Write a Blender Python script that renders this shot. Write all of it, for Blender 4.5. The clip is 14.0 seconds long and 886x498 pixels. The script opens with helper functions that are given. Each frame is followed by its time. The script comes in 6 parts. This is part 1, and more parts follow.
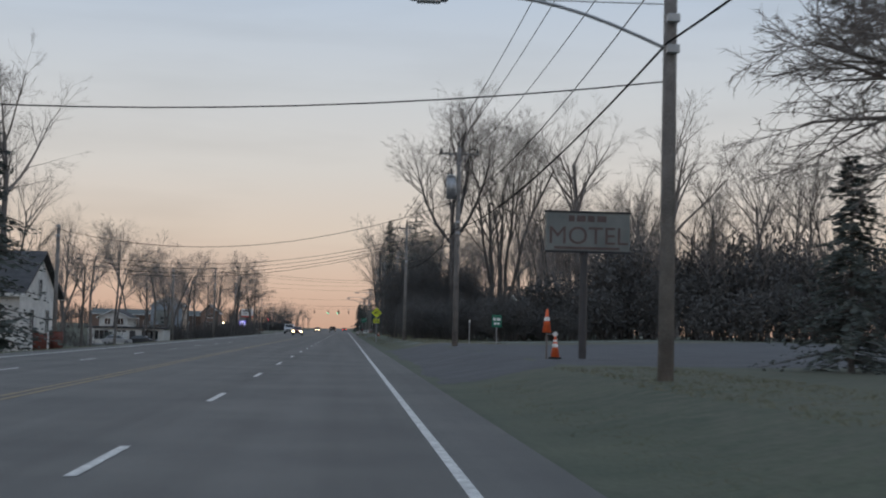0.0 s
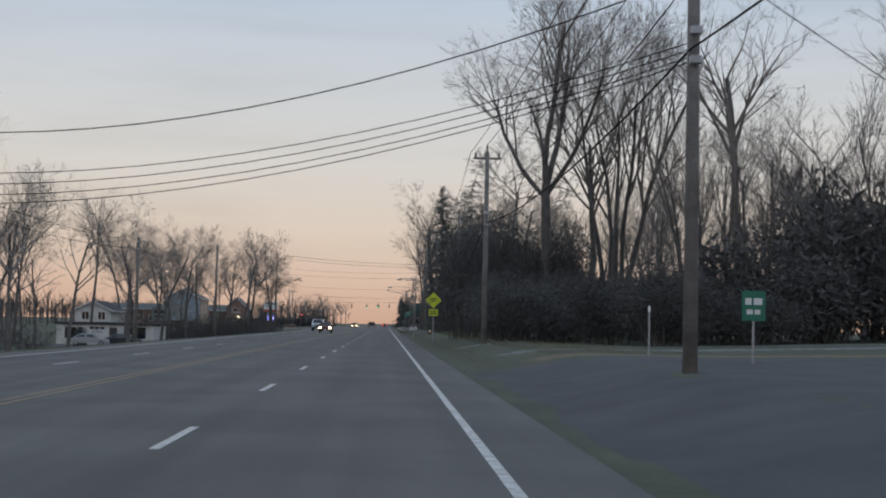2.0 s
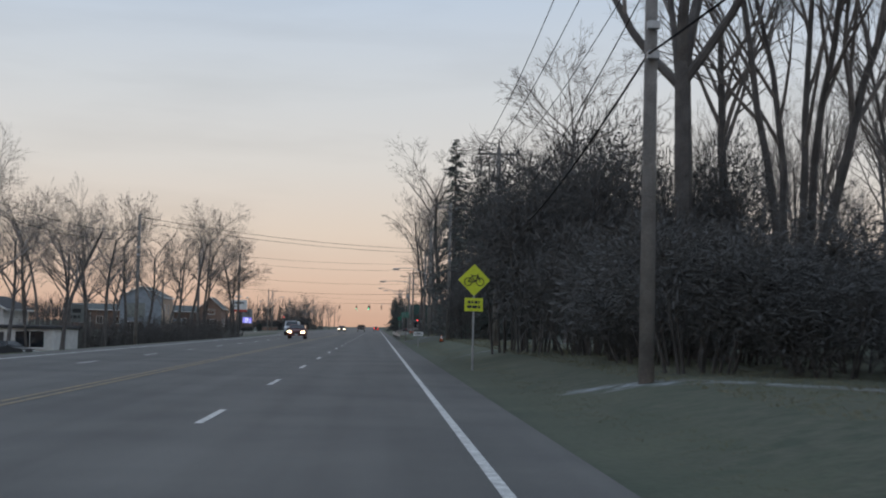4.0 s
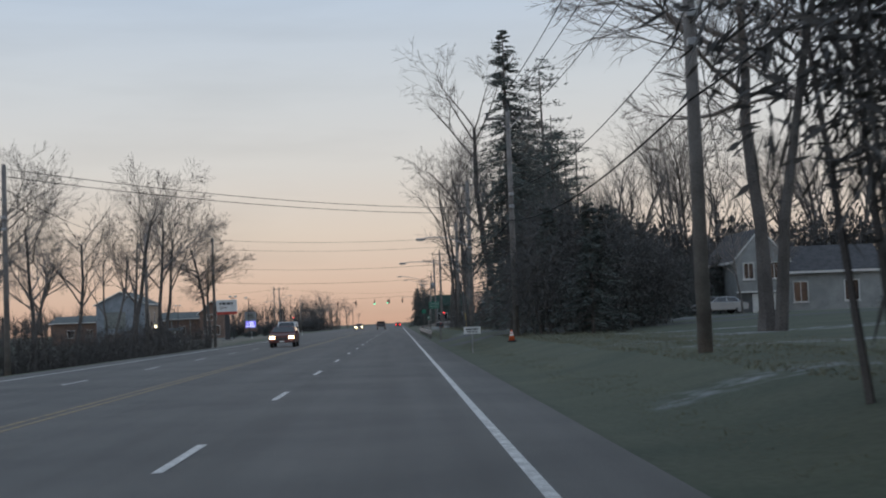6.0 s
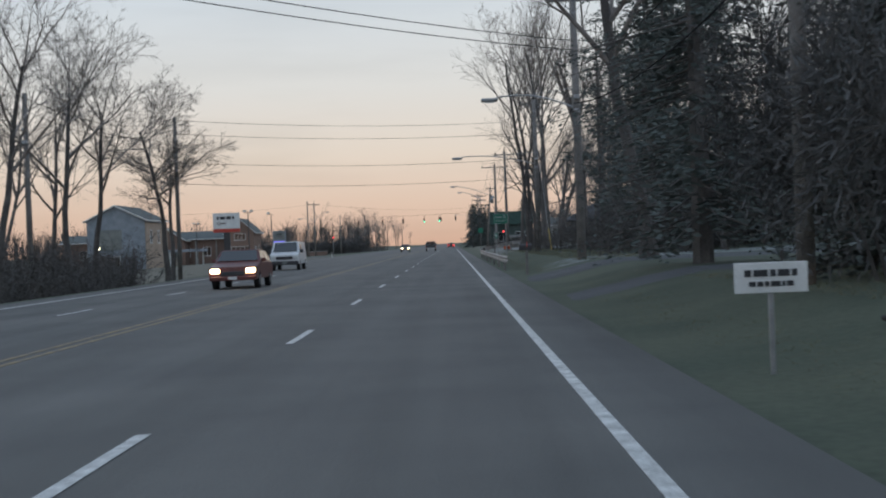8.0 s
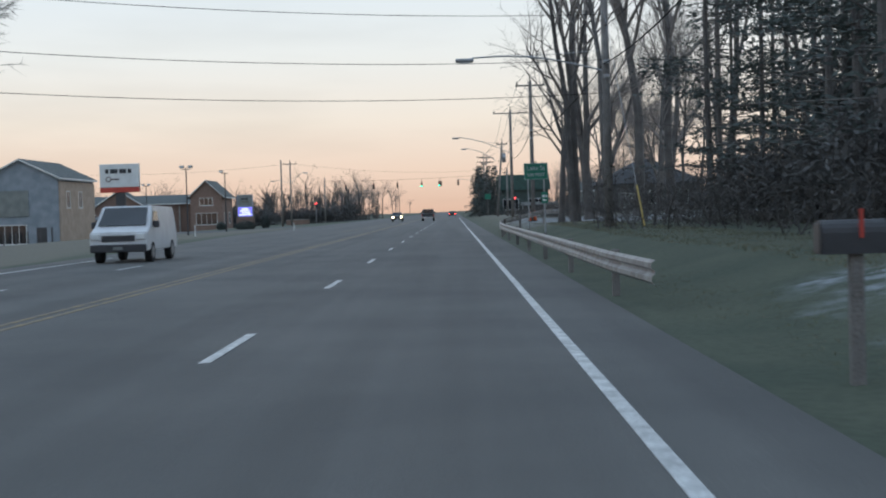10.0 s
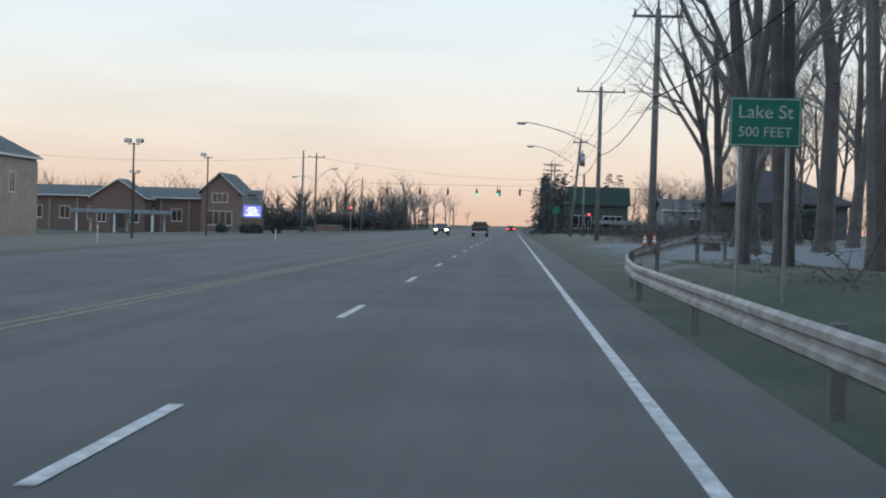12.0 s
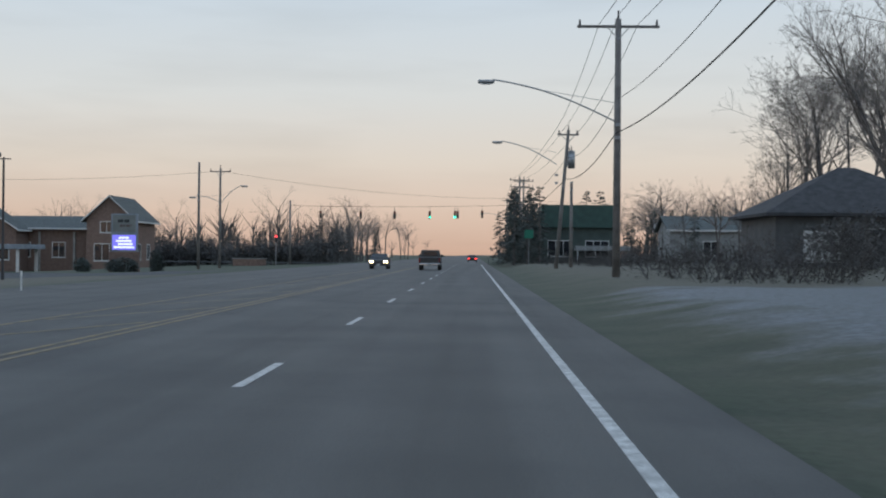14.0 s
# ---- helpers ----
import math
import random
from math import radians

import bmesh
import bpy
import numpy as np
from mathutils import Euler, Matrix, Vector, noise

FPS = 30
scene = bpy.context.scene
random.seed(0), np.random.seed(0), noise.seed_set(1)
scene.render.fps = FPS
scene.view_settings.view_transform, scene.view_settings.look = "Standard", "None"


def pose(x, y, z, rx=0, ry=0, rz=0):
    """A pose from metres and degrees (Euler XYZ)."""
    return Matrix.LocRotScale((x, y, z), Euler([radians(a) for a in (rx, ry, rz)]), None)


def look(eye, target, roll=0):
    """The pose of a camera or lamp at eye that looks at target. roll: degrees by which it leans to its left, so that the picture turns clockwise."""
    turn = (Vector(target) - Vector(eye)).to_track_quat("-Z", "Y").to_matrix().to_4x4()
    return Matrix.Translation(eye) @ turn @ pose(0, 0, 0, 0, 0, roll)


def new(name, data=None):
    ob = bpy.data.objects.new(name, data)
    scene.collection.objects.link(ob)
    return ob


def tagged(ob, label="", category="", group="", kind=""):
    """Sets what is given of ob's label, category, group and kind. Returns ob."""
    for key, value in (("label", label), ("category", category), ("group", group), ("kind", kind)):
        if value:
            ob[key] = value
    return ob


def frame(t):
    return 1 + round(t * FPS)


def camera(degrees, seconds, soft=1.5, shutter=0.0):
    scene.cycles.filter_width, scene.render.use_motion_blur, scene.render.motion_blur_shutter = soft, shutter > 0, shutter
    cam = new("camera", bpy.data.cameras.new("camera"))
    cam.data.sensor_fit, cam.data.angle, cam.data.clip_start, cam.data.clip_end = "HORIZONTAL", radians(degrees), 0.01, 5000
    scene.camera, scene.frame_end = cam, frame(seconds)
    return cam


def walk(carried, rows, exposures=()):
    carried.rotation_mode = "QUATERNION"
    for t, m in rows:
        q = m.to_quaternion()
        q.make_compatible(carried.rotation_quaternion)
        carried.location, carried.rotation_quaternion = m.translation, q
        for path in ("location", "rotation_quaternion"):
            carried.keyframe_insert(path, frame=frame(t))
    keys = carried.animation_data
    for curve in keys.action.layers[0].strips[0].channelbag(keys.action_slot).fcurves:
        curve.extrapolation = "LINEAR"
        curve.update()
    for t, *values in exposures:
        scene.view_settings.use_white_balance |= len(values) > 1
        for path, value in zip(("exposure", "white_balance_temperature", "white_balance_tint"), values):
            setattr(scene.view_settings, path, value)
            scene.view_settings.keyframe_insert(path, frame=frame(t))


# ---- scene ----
# ---- camera: driven along a straight road, handheld behind the wheel ----
cam = camera(37.5, 14.0, soft=2.0, shutter=0.15)
EYE_Z = 1.405
WAY = (
    (0, 0.00, -4.21, 3.57, 1.38),
    (0.5, 11.70, -3.42, 4.38, -0.49),
    (1, 23.40, -2.31, 4.35, 1.05),
    (1.5, 35.07, -2.12, 4.22, 1.89),
    (2, 46.68, -2.46, 3.33, 1.27),
    (2.5, 58.15, -3.61, 3.51, 1.67),
    (3, 69.43, -3.71, 1.91, 2.00),
    (3.5, 80.47, -2.53, 2.61, 1.04),
    (4, 91.26, -2.82, 3.48, 1.36),
    (4.2, 95.52, -1.88, 1.64, 1.65),
    (6.3, 139.44, -2.18, 3.23, -2.36),
    (6.5, 143.66, -0.44, 1.76, -2.46),
    (6.6, 145.77, 1.12, 1.90, -3.22),
    (7, 154.27, -1.30, 2.12, -2.54),
    (7.2, 158.54, 0.89, 0.93, -3.08),
    (9.3, 203.95, -1.07, -0.63, -0.61),
    (9.5, 208.28, -1.47, -0.19, -1.53),
    (9.6, 210.43, -1.61, -0.88, -1.66),
    (9.8, 214.75, 1.77, -2.64, -1.67),
    (10, 219.06, 0.49, -1.65, -1.68),
    (10.5, 229.79, 1.23, -2.63, -0.24),
    (11, 240.46, 2.68, -2.40, -0.07),
    (11.5, 251.08, 2.35, -1.18, 1.26),
    (12, 261.64, 2.99, -1.10, 1.68),
    (12.5, 272.16, 1.53, -0.92, 1.14),
    (13, 282.63, 1.53, -0.85, -2.02),
    (13.5, 293.05, 0.63, 0.37, -0.68),
    (14, 303.40, 1.33, 0.25, 0.55),
)

def eye_pose(y, yaw, pitch, roll):
    return Matrix.Translation((0, y, EYE_Z)) @ pose(0, 0, 0, 0, 0, yaw) @ pose(0, 0, 0, 90 + pitch) @ pose(0, 0, 0, 0, 0, roll)


walk(cam, [(t, eye_pose(y, a, b, c)) for t, y, a, b, c in WAY],
     exposures=[(0, 0.0, 6400, 7), (4.2, 0.1, 6400, 7), (6.4, 0.05, 6300, 6), (9.5, 0.4, 6050, 3), (11, 0.5, 5900, 1), (12.2, 0.5, 5900, 1), (13, 0.3, 5950, 2), (14, 0.15, 6000, 3)])

# ---- dusk sky: the sun has just gone down beyond the far end of the road ----
world = bpy.data.worlds.new("dusk")
scene.world = world
world.use_nodes = True
wn, wl = world.node_tree.nodes, world.node_tree.links
coord, split = wn.new("ShaderNodeTexCoord"), wn.new("ShaderNodeSeparateXYZ")
wl.new(coord.outputs["Generated"], split.inputs[0])
ramp = wn.new("ShaderNodeValToRGB")
bands = ((0.0, (0.60, 0.37, 0.27)), (0.03, (0.68, 0.48, 0.37)), (0.07, (0.71, 0.585, 0.49)), (0.12, (0.67, 0.625, 0.59)), (0.18, (0.60, 0.61, 0.635)), (0.25, (0.50, 0.565, 0.67)), (0.5, (0.44, 0.52, 0.66)), (1.0, (0.40, 0.48, 0.62)))
while len(ramp.color_ramp.elements) < len(bands):
    ramp.color_ramp.elements.new(0.5)
for e, (p, c) in zip(ramp.color_ramp.elements, bands):
    e.position, e.color = p, (*c, 1)
wl.new(split.outputs["Z"], ramp.inputs[0])
# unseen sky opposite the afterglow, raised slightly to brighten surfaces facing it
glow = wn.new("ShaderNodeMapRange")
glow.inputs["From Min"].default_value, glow.inputs["From Max"].default_value = -0.6, 0.9
glow.inputs["To Min"].default_value, glow.inputs["To Max"].default_value = 1.2, 1.0
wl.new(split.outputs["Y"], glow.inputs["Value"])
# faint streaks of cloud
streak, stretch, thin = wn.new("ShaderNodeTexNoise"), wn.new("ShaderNodeMapping"), wn.new("ShaderNodeMapRange")
stretch.inputs["Scale"].default_value = (2.5, 2.5, 16)
streak.inputs["Scale"].default_value, streak.inputs["Detail"].default_value = 2.2, 5
thin.inputs["From Min"].default_value, thin.inputs["From Max"].default_value = 0.45, 0.8
thin.inputs["To Min"].default_value, thin.inputs["To Max"].default_value = 1.0, 0.9
wl.new(coord.outputs["Generated"], stretch.inputs[0]), wl.new(stretch.outputs[0], streak.inputs["Vector"]), wl.new(streak.outputs[0], thin.inputs["Value"])
both = wn.new("ShaderNodeMath")
both.operation = "MULTIPLY"
wl.new(glow.outputs[0], both.inputs[0]), wl.new(thin.outputs[0], both.inputs[1])
wl.new(ramp.outputs[0], wn["Background"].inputs[0])
wl.new(both.outputs[0], wn["Background"].inputs[1])
lamp = bpy.data.lights.new("sun", "SUN")
lamp.energy, lamp.angle, lamp.color = 0.08, radians(20), (1.0, 0.7, 0.48)
sun = new("sun", lamp)
sun.matrix_world = look((0, 0, 0), (0.07, -1, -0.06))

# ---- materials ----
def mat(name, color, rough=0.8, scale=6.0, vary=0.25, bump=0.15, metal=0.0, second=None, fine=60.0, spec=0.5, per_object=0.0):
    """Procedural surface: broad patches between two tones, fine grain, relief."""
    m = bpy.data.materials.new(name)
    m.use_nodes = True
    n, l = m.node_tree.nodes, m.node_tree.links
    b = n["Principled BSDF"]
    b.inputs["Roughness"].default_value, b.inputs["Metallic"].default_value = rough, metal
    b.inputs["Specular IOR Level"].default_value = spec
    co = n.new("ShaderNodeTexCoord")
    big, small = n.new("ShaderNodeTexNoise"), n.new("ShaderNodeTexNoise")
    big.inputs["Scale"].default_value, big.inputs["Detail"].default_value = scale, 4
    small.inputs["Scale"].default_value, small.inputs["Detail"].default_value = fine, 3
    l.new(co.outputs["Object"], big.inputs["Vector"]), l.new(co.outputs["Object"], small.inputs["Vector"])
    ramp = n.new("ShaderNodeValToRGB")
    ramp.color_ramp.elements[0].position, ramp.color_ramp.elements[1].position = 0.36, 0.66
    lo = second or [c * (1 - vary) for c in color]
    ramp.color_ramp.elements[0].color, ramp.color_ramp.elements[1].color = (*lo, 1), (*color, 1)
    l.new(big.outputs[0], ramp.inputs[0])
    mix = n.new("ShaderNodeMix")
    mix.data_type, mix.blend_type = "RGBA", "MULTIPLY"
    mix.inputs["Factor"].default_value = min(1.0, vary * 2)
    l.new(ramp.outputs[0], mix.inputs[6])
    r2 = n.new("ShaderNodeValToRGB")
    r2.color_ramp.elements[0].position, r2.color_ramp.elements[1].position = 0.3, 0.6
    r2.color_ramp.elements[0].color = (0.55, 0.55, 0.55, 1)
    l.new(small.outputs[0], r2.inputs[0]), l.new(r2.outputs[0], mix.inputs[7])
    out = mix.outputs[2]
    if per_object:
        info, hue = n.new("ShaderNodeObjectInfo"), n.new("ShaderNodeHueSaturation")
        rng = n.new("ShaderNodeMapRange")
        rng.inputs["To Min"].default_value, rng.inputs["To Max"].default_value = 1 - per_object, 1 + per_object
        l.new(info.outputs["Random"], rng.inputs["Value"]), l.new(rng.outputs[0], hue.inputs["Value"])
        l.new(out, hue.inputs["Color"])
        out = hue.outputs[0]
    l.new(out, b.inputs["Base Color"])
    if bump:
        bn = n.new("ShaderNodeBump")
        bn.inputs["Strength"].default_value, bn.inputs["Distance"].default_value = bump, 0.03
        l.new(small.outputs[0], bn.inputs["Height"]), l.new(bn.outputs[0], b.inputs["Normal"])
    return m


def lit(name, color, strength):
    m = bpy.data.materials.new(name)
    m.use_nodes = True
    b = m.node_tree.nodes["Principled BSDF"]
    b.inputs["Base Color"].default_value = (*color, 1)
    b.inputs["Emission Color"].default_value, b.inputs["Emission Strength"].default_value = (*color, 1), strength
    return m


def worn_road():
    """Asphalt: coarse stone grain, pale wheel tracks drawn out along the road, darker oil bands and patches."""
    m = mat("asphalt", (0.121, 0.119, 0.111), 0.8, 0.3, 0.3, 0.5, second=(0.087, 0.087, 0.083), fine=45)
    n, l = m.node_tree.nodes, m.node_tree.links
    co = next(q for q in n if q.bl_idname == "ShaderNodeTexCoord")
    mp, tex, rg, mul = n.new("ShaderNodeMapping"), n.new("ShaderNodeTexNoise"), n.new("ShaderNodeMapRange"), n.new("ShaderNodeMix")
    mp.inputs["Scale"].default_value = (1.1, 0.018, 1)
    tex.inputs["Scale"].default_value, tex.inputs["Detail"].default_value = 1.0, 4
    rg.inputs["From Min"].default_value, rg.inputs["From Max"].default_value = 0.3, 0.7
    rg.inputs["To Min"].default_value, rg.inputs["To Max"].default_value = 0.78, 1.2
    l.new(co.outputs["Object"], mp.inputs[0]), l.new(mp.outputs[0], tex.inputs["Vector"]), l.new(tex.outputs[0], rg.inputs["Value"])
    mul.data_type, mul.blend_type = "RGBA", "MULTIPLY"
    mul.inputs["Factor"].default_value = 1.0
    b = n["Principled BSDF"]
    old = b.inputs["Base Color"].links[0].from_socket
    l.new(old, mul.inputs[6]), l.new(rg.outputs[0], mul.inputs[7]), l.new(mul.outputs[2], b.inputs["Base Color"])
    return m


def region(m, cx, cy, hx, hy, angle, soft, wander, hi, lo, patch=0.0):
    """On the land's material, another ground cover over a patch hx by hy about (cx, cy), turned by angle, with a wandering, feathered edge.
    patch: how far it breaks up into tufts and bare spots."""
    n, l = m.node_tree.nodes, m.node_tree.links
    co = next(q for q in n if q.bl_idname == "ShaderNodeTexCoord").outputs["Object"]
    def math_node(op, a, b, clamp=False):
        q = n.new("ShaderNodeMath")
        q.operation, q.use_clamp = op, clamp
        for k, v in enumerate((a, b)):
            if isinstance(v, (int, float)):
                q.inputs[k].default_value = v
            else:
                l.new(v, q.inputs[k])
        return q.outputs[0]
    mp, sp = n.new("ShaderNodeMapping"), n.new("ShaderNodeSeparateXYZ")
    mp.vector_type = "TEXTURE"
    mp.inputs["Location"].default_value, mp.inputs["Rotation"].default_value = (cx, cy, 0), (0, 0, radians(angle))
    l.new(co, mp.inputs[0]), l.new(mp.outputs[0], sp.inputs[0])
    edge, tuft = n.new("ShaderNodeTexNoise"), n.new("ShaderNodeTexNoise")
    edge.inputs["Scale"].default_value, edge.inputs["Detail"].default_value = 0.45, 6
    tuft.inputs["Scale"].default_value, tuft.inputs["Detail"].default_value = 2.3, 6
    l.new(co, edge.inputs["Vector"]), l.new(co, tuft.inputs["Vector"])
    off = math_node("MULTIPLY", math_node("SUBTRACT", edge.outputs[0], 0.5), 2 * wander)
    mask = None
    for k, h in ((0, hx), (1, hy)):
        d = math_node("SUBTRACT", h, math_node("ABSOLUTE", sp.outputs[k], 0))
        d = math_node("DIVIDE", math_node("ADD", d, off), soft, True)
        mask = d if mask is None else math_node("MULTIPLY", mask, d)
    if patch:
        g = math_node("MULTIPLY", math_node("SUBTRACT", tuft.outputs[0], 0.5), 5.0)
        mask = math_node("MULTIPLY", mask, math_node("ADD", math_node("MULTIPLY", g, patch), 1 - 0.6 * patch, True), True)
    tone, mix = n.new("ShaderNodeMix"), n.new("ShaderNodeMix")
    tone.data_type = mix.data_type = "RGBA"
    tone.inputs[6].default_value, tone.inputs[7].default_value = (*lo, 1), (*hi, 1)
    grain = n.new("ShaderNodeTexNoise")
    grain.inputs["Scale"].default_value, grain.inputs["Detail"].default_value = 7.0, 6
    l.new(co, grain.inputs["Vector"]), l.new(math_node("MULTIPLY", math_node("SUBTRACT", grain.outputs[0], 0.3), 2.4, True), tone.inputs["Factor"])
    b = n["Principled BSDF"]
    old = b.inputs["Base Color"].links[0].from_socket
    l.new(mask, mix.inputs["Factor"]), l.new(old, mix.inputs[6]), l.new(tone.outputs[2], mix.inputs[7]), l.new(mix.outputs[2], b.inputs["Base Color"])


def land_cover():
    m = mat("winter_lawn", (0.078, 0.089, 0.056), 0.95, 0.35, 0.32, 0.5, second=(0.046, 0.062, 0.038), fine=9)
    tan, dun = (0.3, 0.21, 0.115), (0.14, 0.11, 0.07)
    white, dull = (0.36, 0.385, 0.42), (0.16, 0.175, 0.17)
    region(m, 31, 391, 29, 104, 0, 5, 4, (0.15, 0.135, 0.105), (0.085, 0.085, 0.062))
    region(m, -31, 326, 14, 66, 0, 4, 4, (0.15, 0.135, 0.105), (0.085, 0.085, 0.062))
    region(m, 21, 88.8, 16.5, 1.5, 0, 0.6, 0.8, tan, dun)
    region(m, 22, 60, 20, 80, 0, 3, 3, (0.1, 0.1, 0.07), (0.06, 0.066, 0.045), 0.8)
    region(m, 15.5, 322, 11.5, 25, 0, 2.5, 3.5, (0.25, 0.265, 0.285), (0.13, 0.14, 0.145), 0.25)
    region(m, 7.0, 114, 5.6, 0.7, -55, 0.6, 0.9, white, dull, 0.7)
    region(m, 24, 107, 14, 0.8, 0, 0.6, 0.9, white, dull, 0.7)
    region(m, 14, 233.5, 10, 4.2, 0, 1.5, 2.0, white, dull, 0.9)
    for cx, cy, hx, hy in ((5.6, 152, 2.2, 1.0), (11, 164.5, 5, 1.6), (7.2, 170, 2.6, 1.2), (16, 178, 7, 2.2), (12, 187, 4, 1.6), (9, 98, 5, 2), (20, 100, 9, 2.4)):
        region(m, cx, cy, hx, hy, 8, 1.2, 1.6, white, dull, 1.0)
    return m


ASPHALT = worn_road()
ASPHALT_OLD = mat("old_asphalt", (0.08, 0.083, 0.09), 0.85, 0.5, 0.35, 0.5, second=(0.055, 0.057, 0.062), fine=38)
WHITE_LINE = mat("road_paint_white", (0.72, 0.72, 0.7), 0.6, 5, 0.4, 0.2, second=(0.4, 0.4, 0.39), fine=30)
YELLOW_LINE = mat("road_paint_yellow", (0.31, 0.225, 0.1), 0.7, 2.5, 0.5, 0.2, second=(0.15, 0.13, 0.1), fine=25)
GRASS = land_cover()
BLADE = mat("grass_blades", (0.16, 0.165, 0.1), 0.9, 0.6, 0.2, 0.0, second=(0.19, 0.18, 0.13), fine=5)
BARK = mat("grey_bark", (0.16, 0.147, 0.138), 0.95, 1.2, 0.4, 0.8, second=(0.1, 0.091, 0.086), fine=25, per_object=0.2)
# Twig grey lifted a little to stand in for a pale veil of haze.
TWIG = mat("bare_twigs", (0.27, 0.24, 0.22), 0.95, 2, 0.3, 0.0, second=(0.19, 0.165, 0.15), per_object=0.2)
# Needle green lightened towards blue-grey, which puts haze into the colour.
NEEDLE = mat("conifer_needles", (0.105, 0.122, 0.112), 0.9, 1.5, 0.4, 0.0, second=(0.07, 0.085, 0.08), per_object=0.25)
SHRUB = mat("dark_shrub_foliage", (0.125, 0.12, 0.115), 0.95, 1.2, 0.4, 0.0, second=(0.085, 0.085, 0.085), per_object=0.25)
BRUSH = mat("leafless_brush", (0.12, 0.11, 0.102), 0.95, 1.0, 0.4, 0.0, second=(0.075, 0.07, 0.068), per_object=0.2)
POLE = mat("weathered_pole_wood", (0.25, 0.235, 0.22), 0.9, 2.0, 0.35, 0.6, second=(0.165, 0.152, 0.143), fine=40)
CABLE = mat("black_cable", (0.02, 0.02, 0.022), 0.95, 3, 0.1, 0, spec=0.1)
STEEL = mat("galvanised_steel", (0.4, 0.41, 0.42), 0.45, 5, 0.25, 0.15, metal=0.7)
DARK_METAL = mat("dark_painted_metal", (0.045, 0.045, 0.05), 0.5, 5, 0.2, 0.1)
RAIL = mat("weathered_guard_rail", (0.42, 0.41, 0.4), 0.6, 3, 0.35, 0.2, metal=0.3, second=(0.26, 0.24, 0.22))
WHITE_SIDING = mat("white_siding", (0.72, 0.71, 0.68), 0.7, 1.5, 0.25, 0.1, second=(0.58, 0.57, 0.55))
PALE_SIDING = mat("pale_grey_siding", (0.32, 0.33, 0.325), 0.75, 1.2, 0.25, 0.1, second=(0.24, 0.25, 0.25))
GREY_SIDING = mat("blue_grey_siding", (0.27, 0.3, 0.34), 0.75, 1.2, 0.25, 0.1, second=(0.2, 0.23, 0.26))
TAN_SIDING = mat("tan_siding", (0.42, 0.33, 0.26), 0.8, 1.2, 0.25, 0.1, second=(0.33, 0.26, 0.2))
BRICK = mat("red_brown_brick", (0.24, 0.165, 0.13), 0.9, 3, 0.35, 0.4, second=(0.17, 0.115, 0.095), fine=14, per_object=0.12)
SHINGLE = mat("dark_shingles", (0.075, 0.075, 0.08), 0.9, 2, 0.35, 0.6, second=(0.045, 0.046, 0.05), fine=18)
SHINGLE_GREY = mat("grey_green_shingles", (0.12, 0.135, 0.13), 0.9, 2, 0.3, 0.6, second=(0.08, 0.09, 0.09), fine=18)
TRIM = mat("white_trim", (0.7, 0.7, 0.68), 0.6, 3, 0.15, 0.05)
GLASS = mat("dark_window_glass", (0.02, 0.024, 0.03), 0.08, 2, 0.2, 0, spec=0.8)
CONCRETE = mat("concrete", (0.34, 0.33, 0.31), 0.9, 2, 0.3, 0.4, second=(0.24, 0.235, 0.22))
SIGN_YELLOW = mat("fluorescent_yellow_sign", (0.62, 0.68, 0.03), 0.5, 3, 0.12, 0)
SIGN_GREEN = mat("green_sign", (0.012, 0.16, 0.1), 0.45, 3, 0.15, 0)
GREEN_METAL = mat("green_metal_roofing", (0.035, 0.085, 0.07), 0.6, 1.2, 0.3, 0.1, second=(0.025, 0.06, 0.052))
DARK_SIDING = mat("dark_grey_siding", (0.12, 0.125, 0.13), 0.75, 1.2, 0.25, 0.1, second=(0.085, 0.09, 0.095))
DARK_GREEN_SIDING = mat("dark_green_siding", (0.06, 0.085, 0.075), 0.75, 1.2, 0.25, 0.1, second=(0.045, 0.062, 0.056))
SIGN_WHITE = mat("white_sign", (0.72, 0.73, 0.72), 0.5, 2, 0.15, 0)
# Sign cream darkened: the dimness of a backlit board is in the colour.
SIGN_AGED_DIM = mat("aged_cream_sign", (0.22, 0.232, 0.22), 0.7, 1.2, 0.25, 0.1, second=(0.16, 0.175, 0.168))
SIGN_RED = mat("red_sign", (0.5, 0.06, 0.04), 0.5, 3, 0.2, 0)
LETTER_RED = mat("faded_red_letters", (0.14, 0.1, 0.093), 0.7, 3, 0.25, 0)
# White sign lettering greyed to carry its backlit dimness in the colour.
LETTER_PALE = mat("pale_reflective_letters", (0.5, 0.52, 0.52), 0.5, 3, 0.2, 0)
LETTER_DARK = mat("dark_letters", (0.03, 0.032, 0.036), 0.6, 3, 0.1, 0)
ORANGE = mat("cone_orange", (0.75, 0.13, 0.035), 0.55, 4, 0.2, 0.05)
REFLECT = mat("cone_collar_white", (0.78, 0.78, 0.76), 0.4, 4, 0.15, 0)
RUBBER = mat("black_rubber", (0.022, 0.022, 0.023), 0.85, 6, 0.2, 0.2)
RUST = mat("rusty_red_paint", (0.17, 0.055, 0.04), 0.8, 3, 0.4, 0.2)
CAR_DARK = mat("dark_grey_car_paint", (0.035, 0.037, 0.04), 0.35, 2, 0.2, 0)
CAR_WHITE = mat("white_car_paint", (0.68, 0.69, 0.7), 0.35, 2, 0.12, 0)
CAR_RED = mat("dark_red_car_paint", (0.12, 0.03, 0.028), 0.35, 2, 0.15, 0)
CAR_SILVER = mat("silver_car_paint", (0.4, 0.41, 0.42), 0.35, 2, 0.12, 0, metal=0.3)
CHROME = mat("chrome", (0.65, 0.65, 0.66), 0.2, 4, 0.1, 0, metal=1.0)
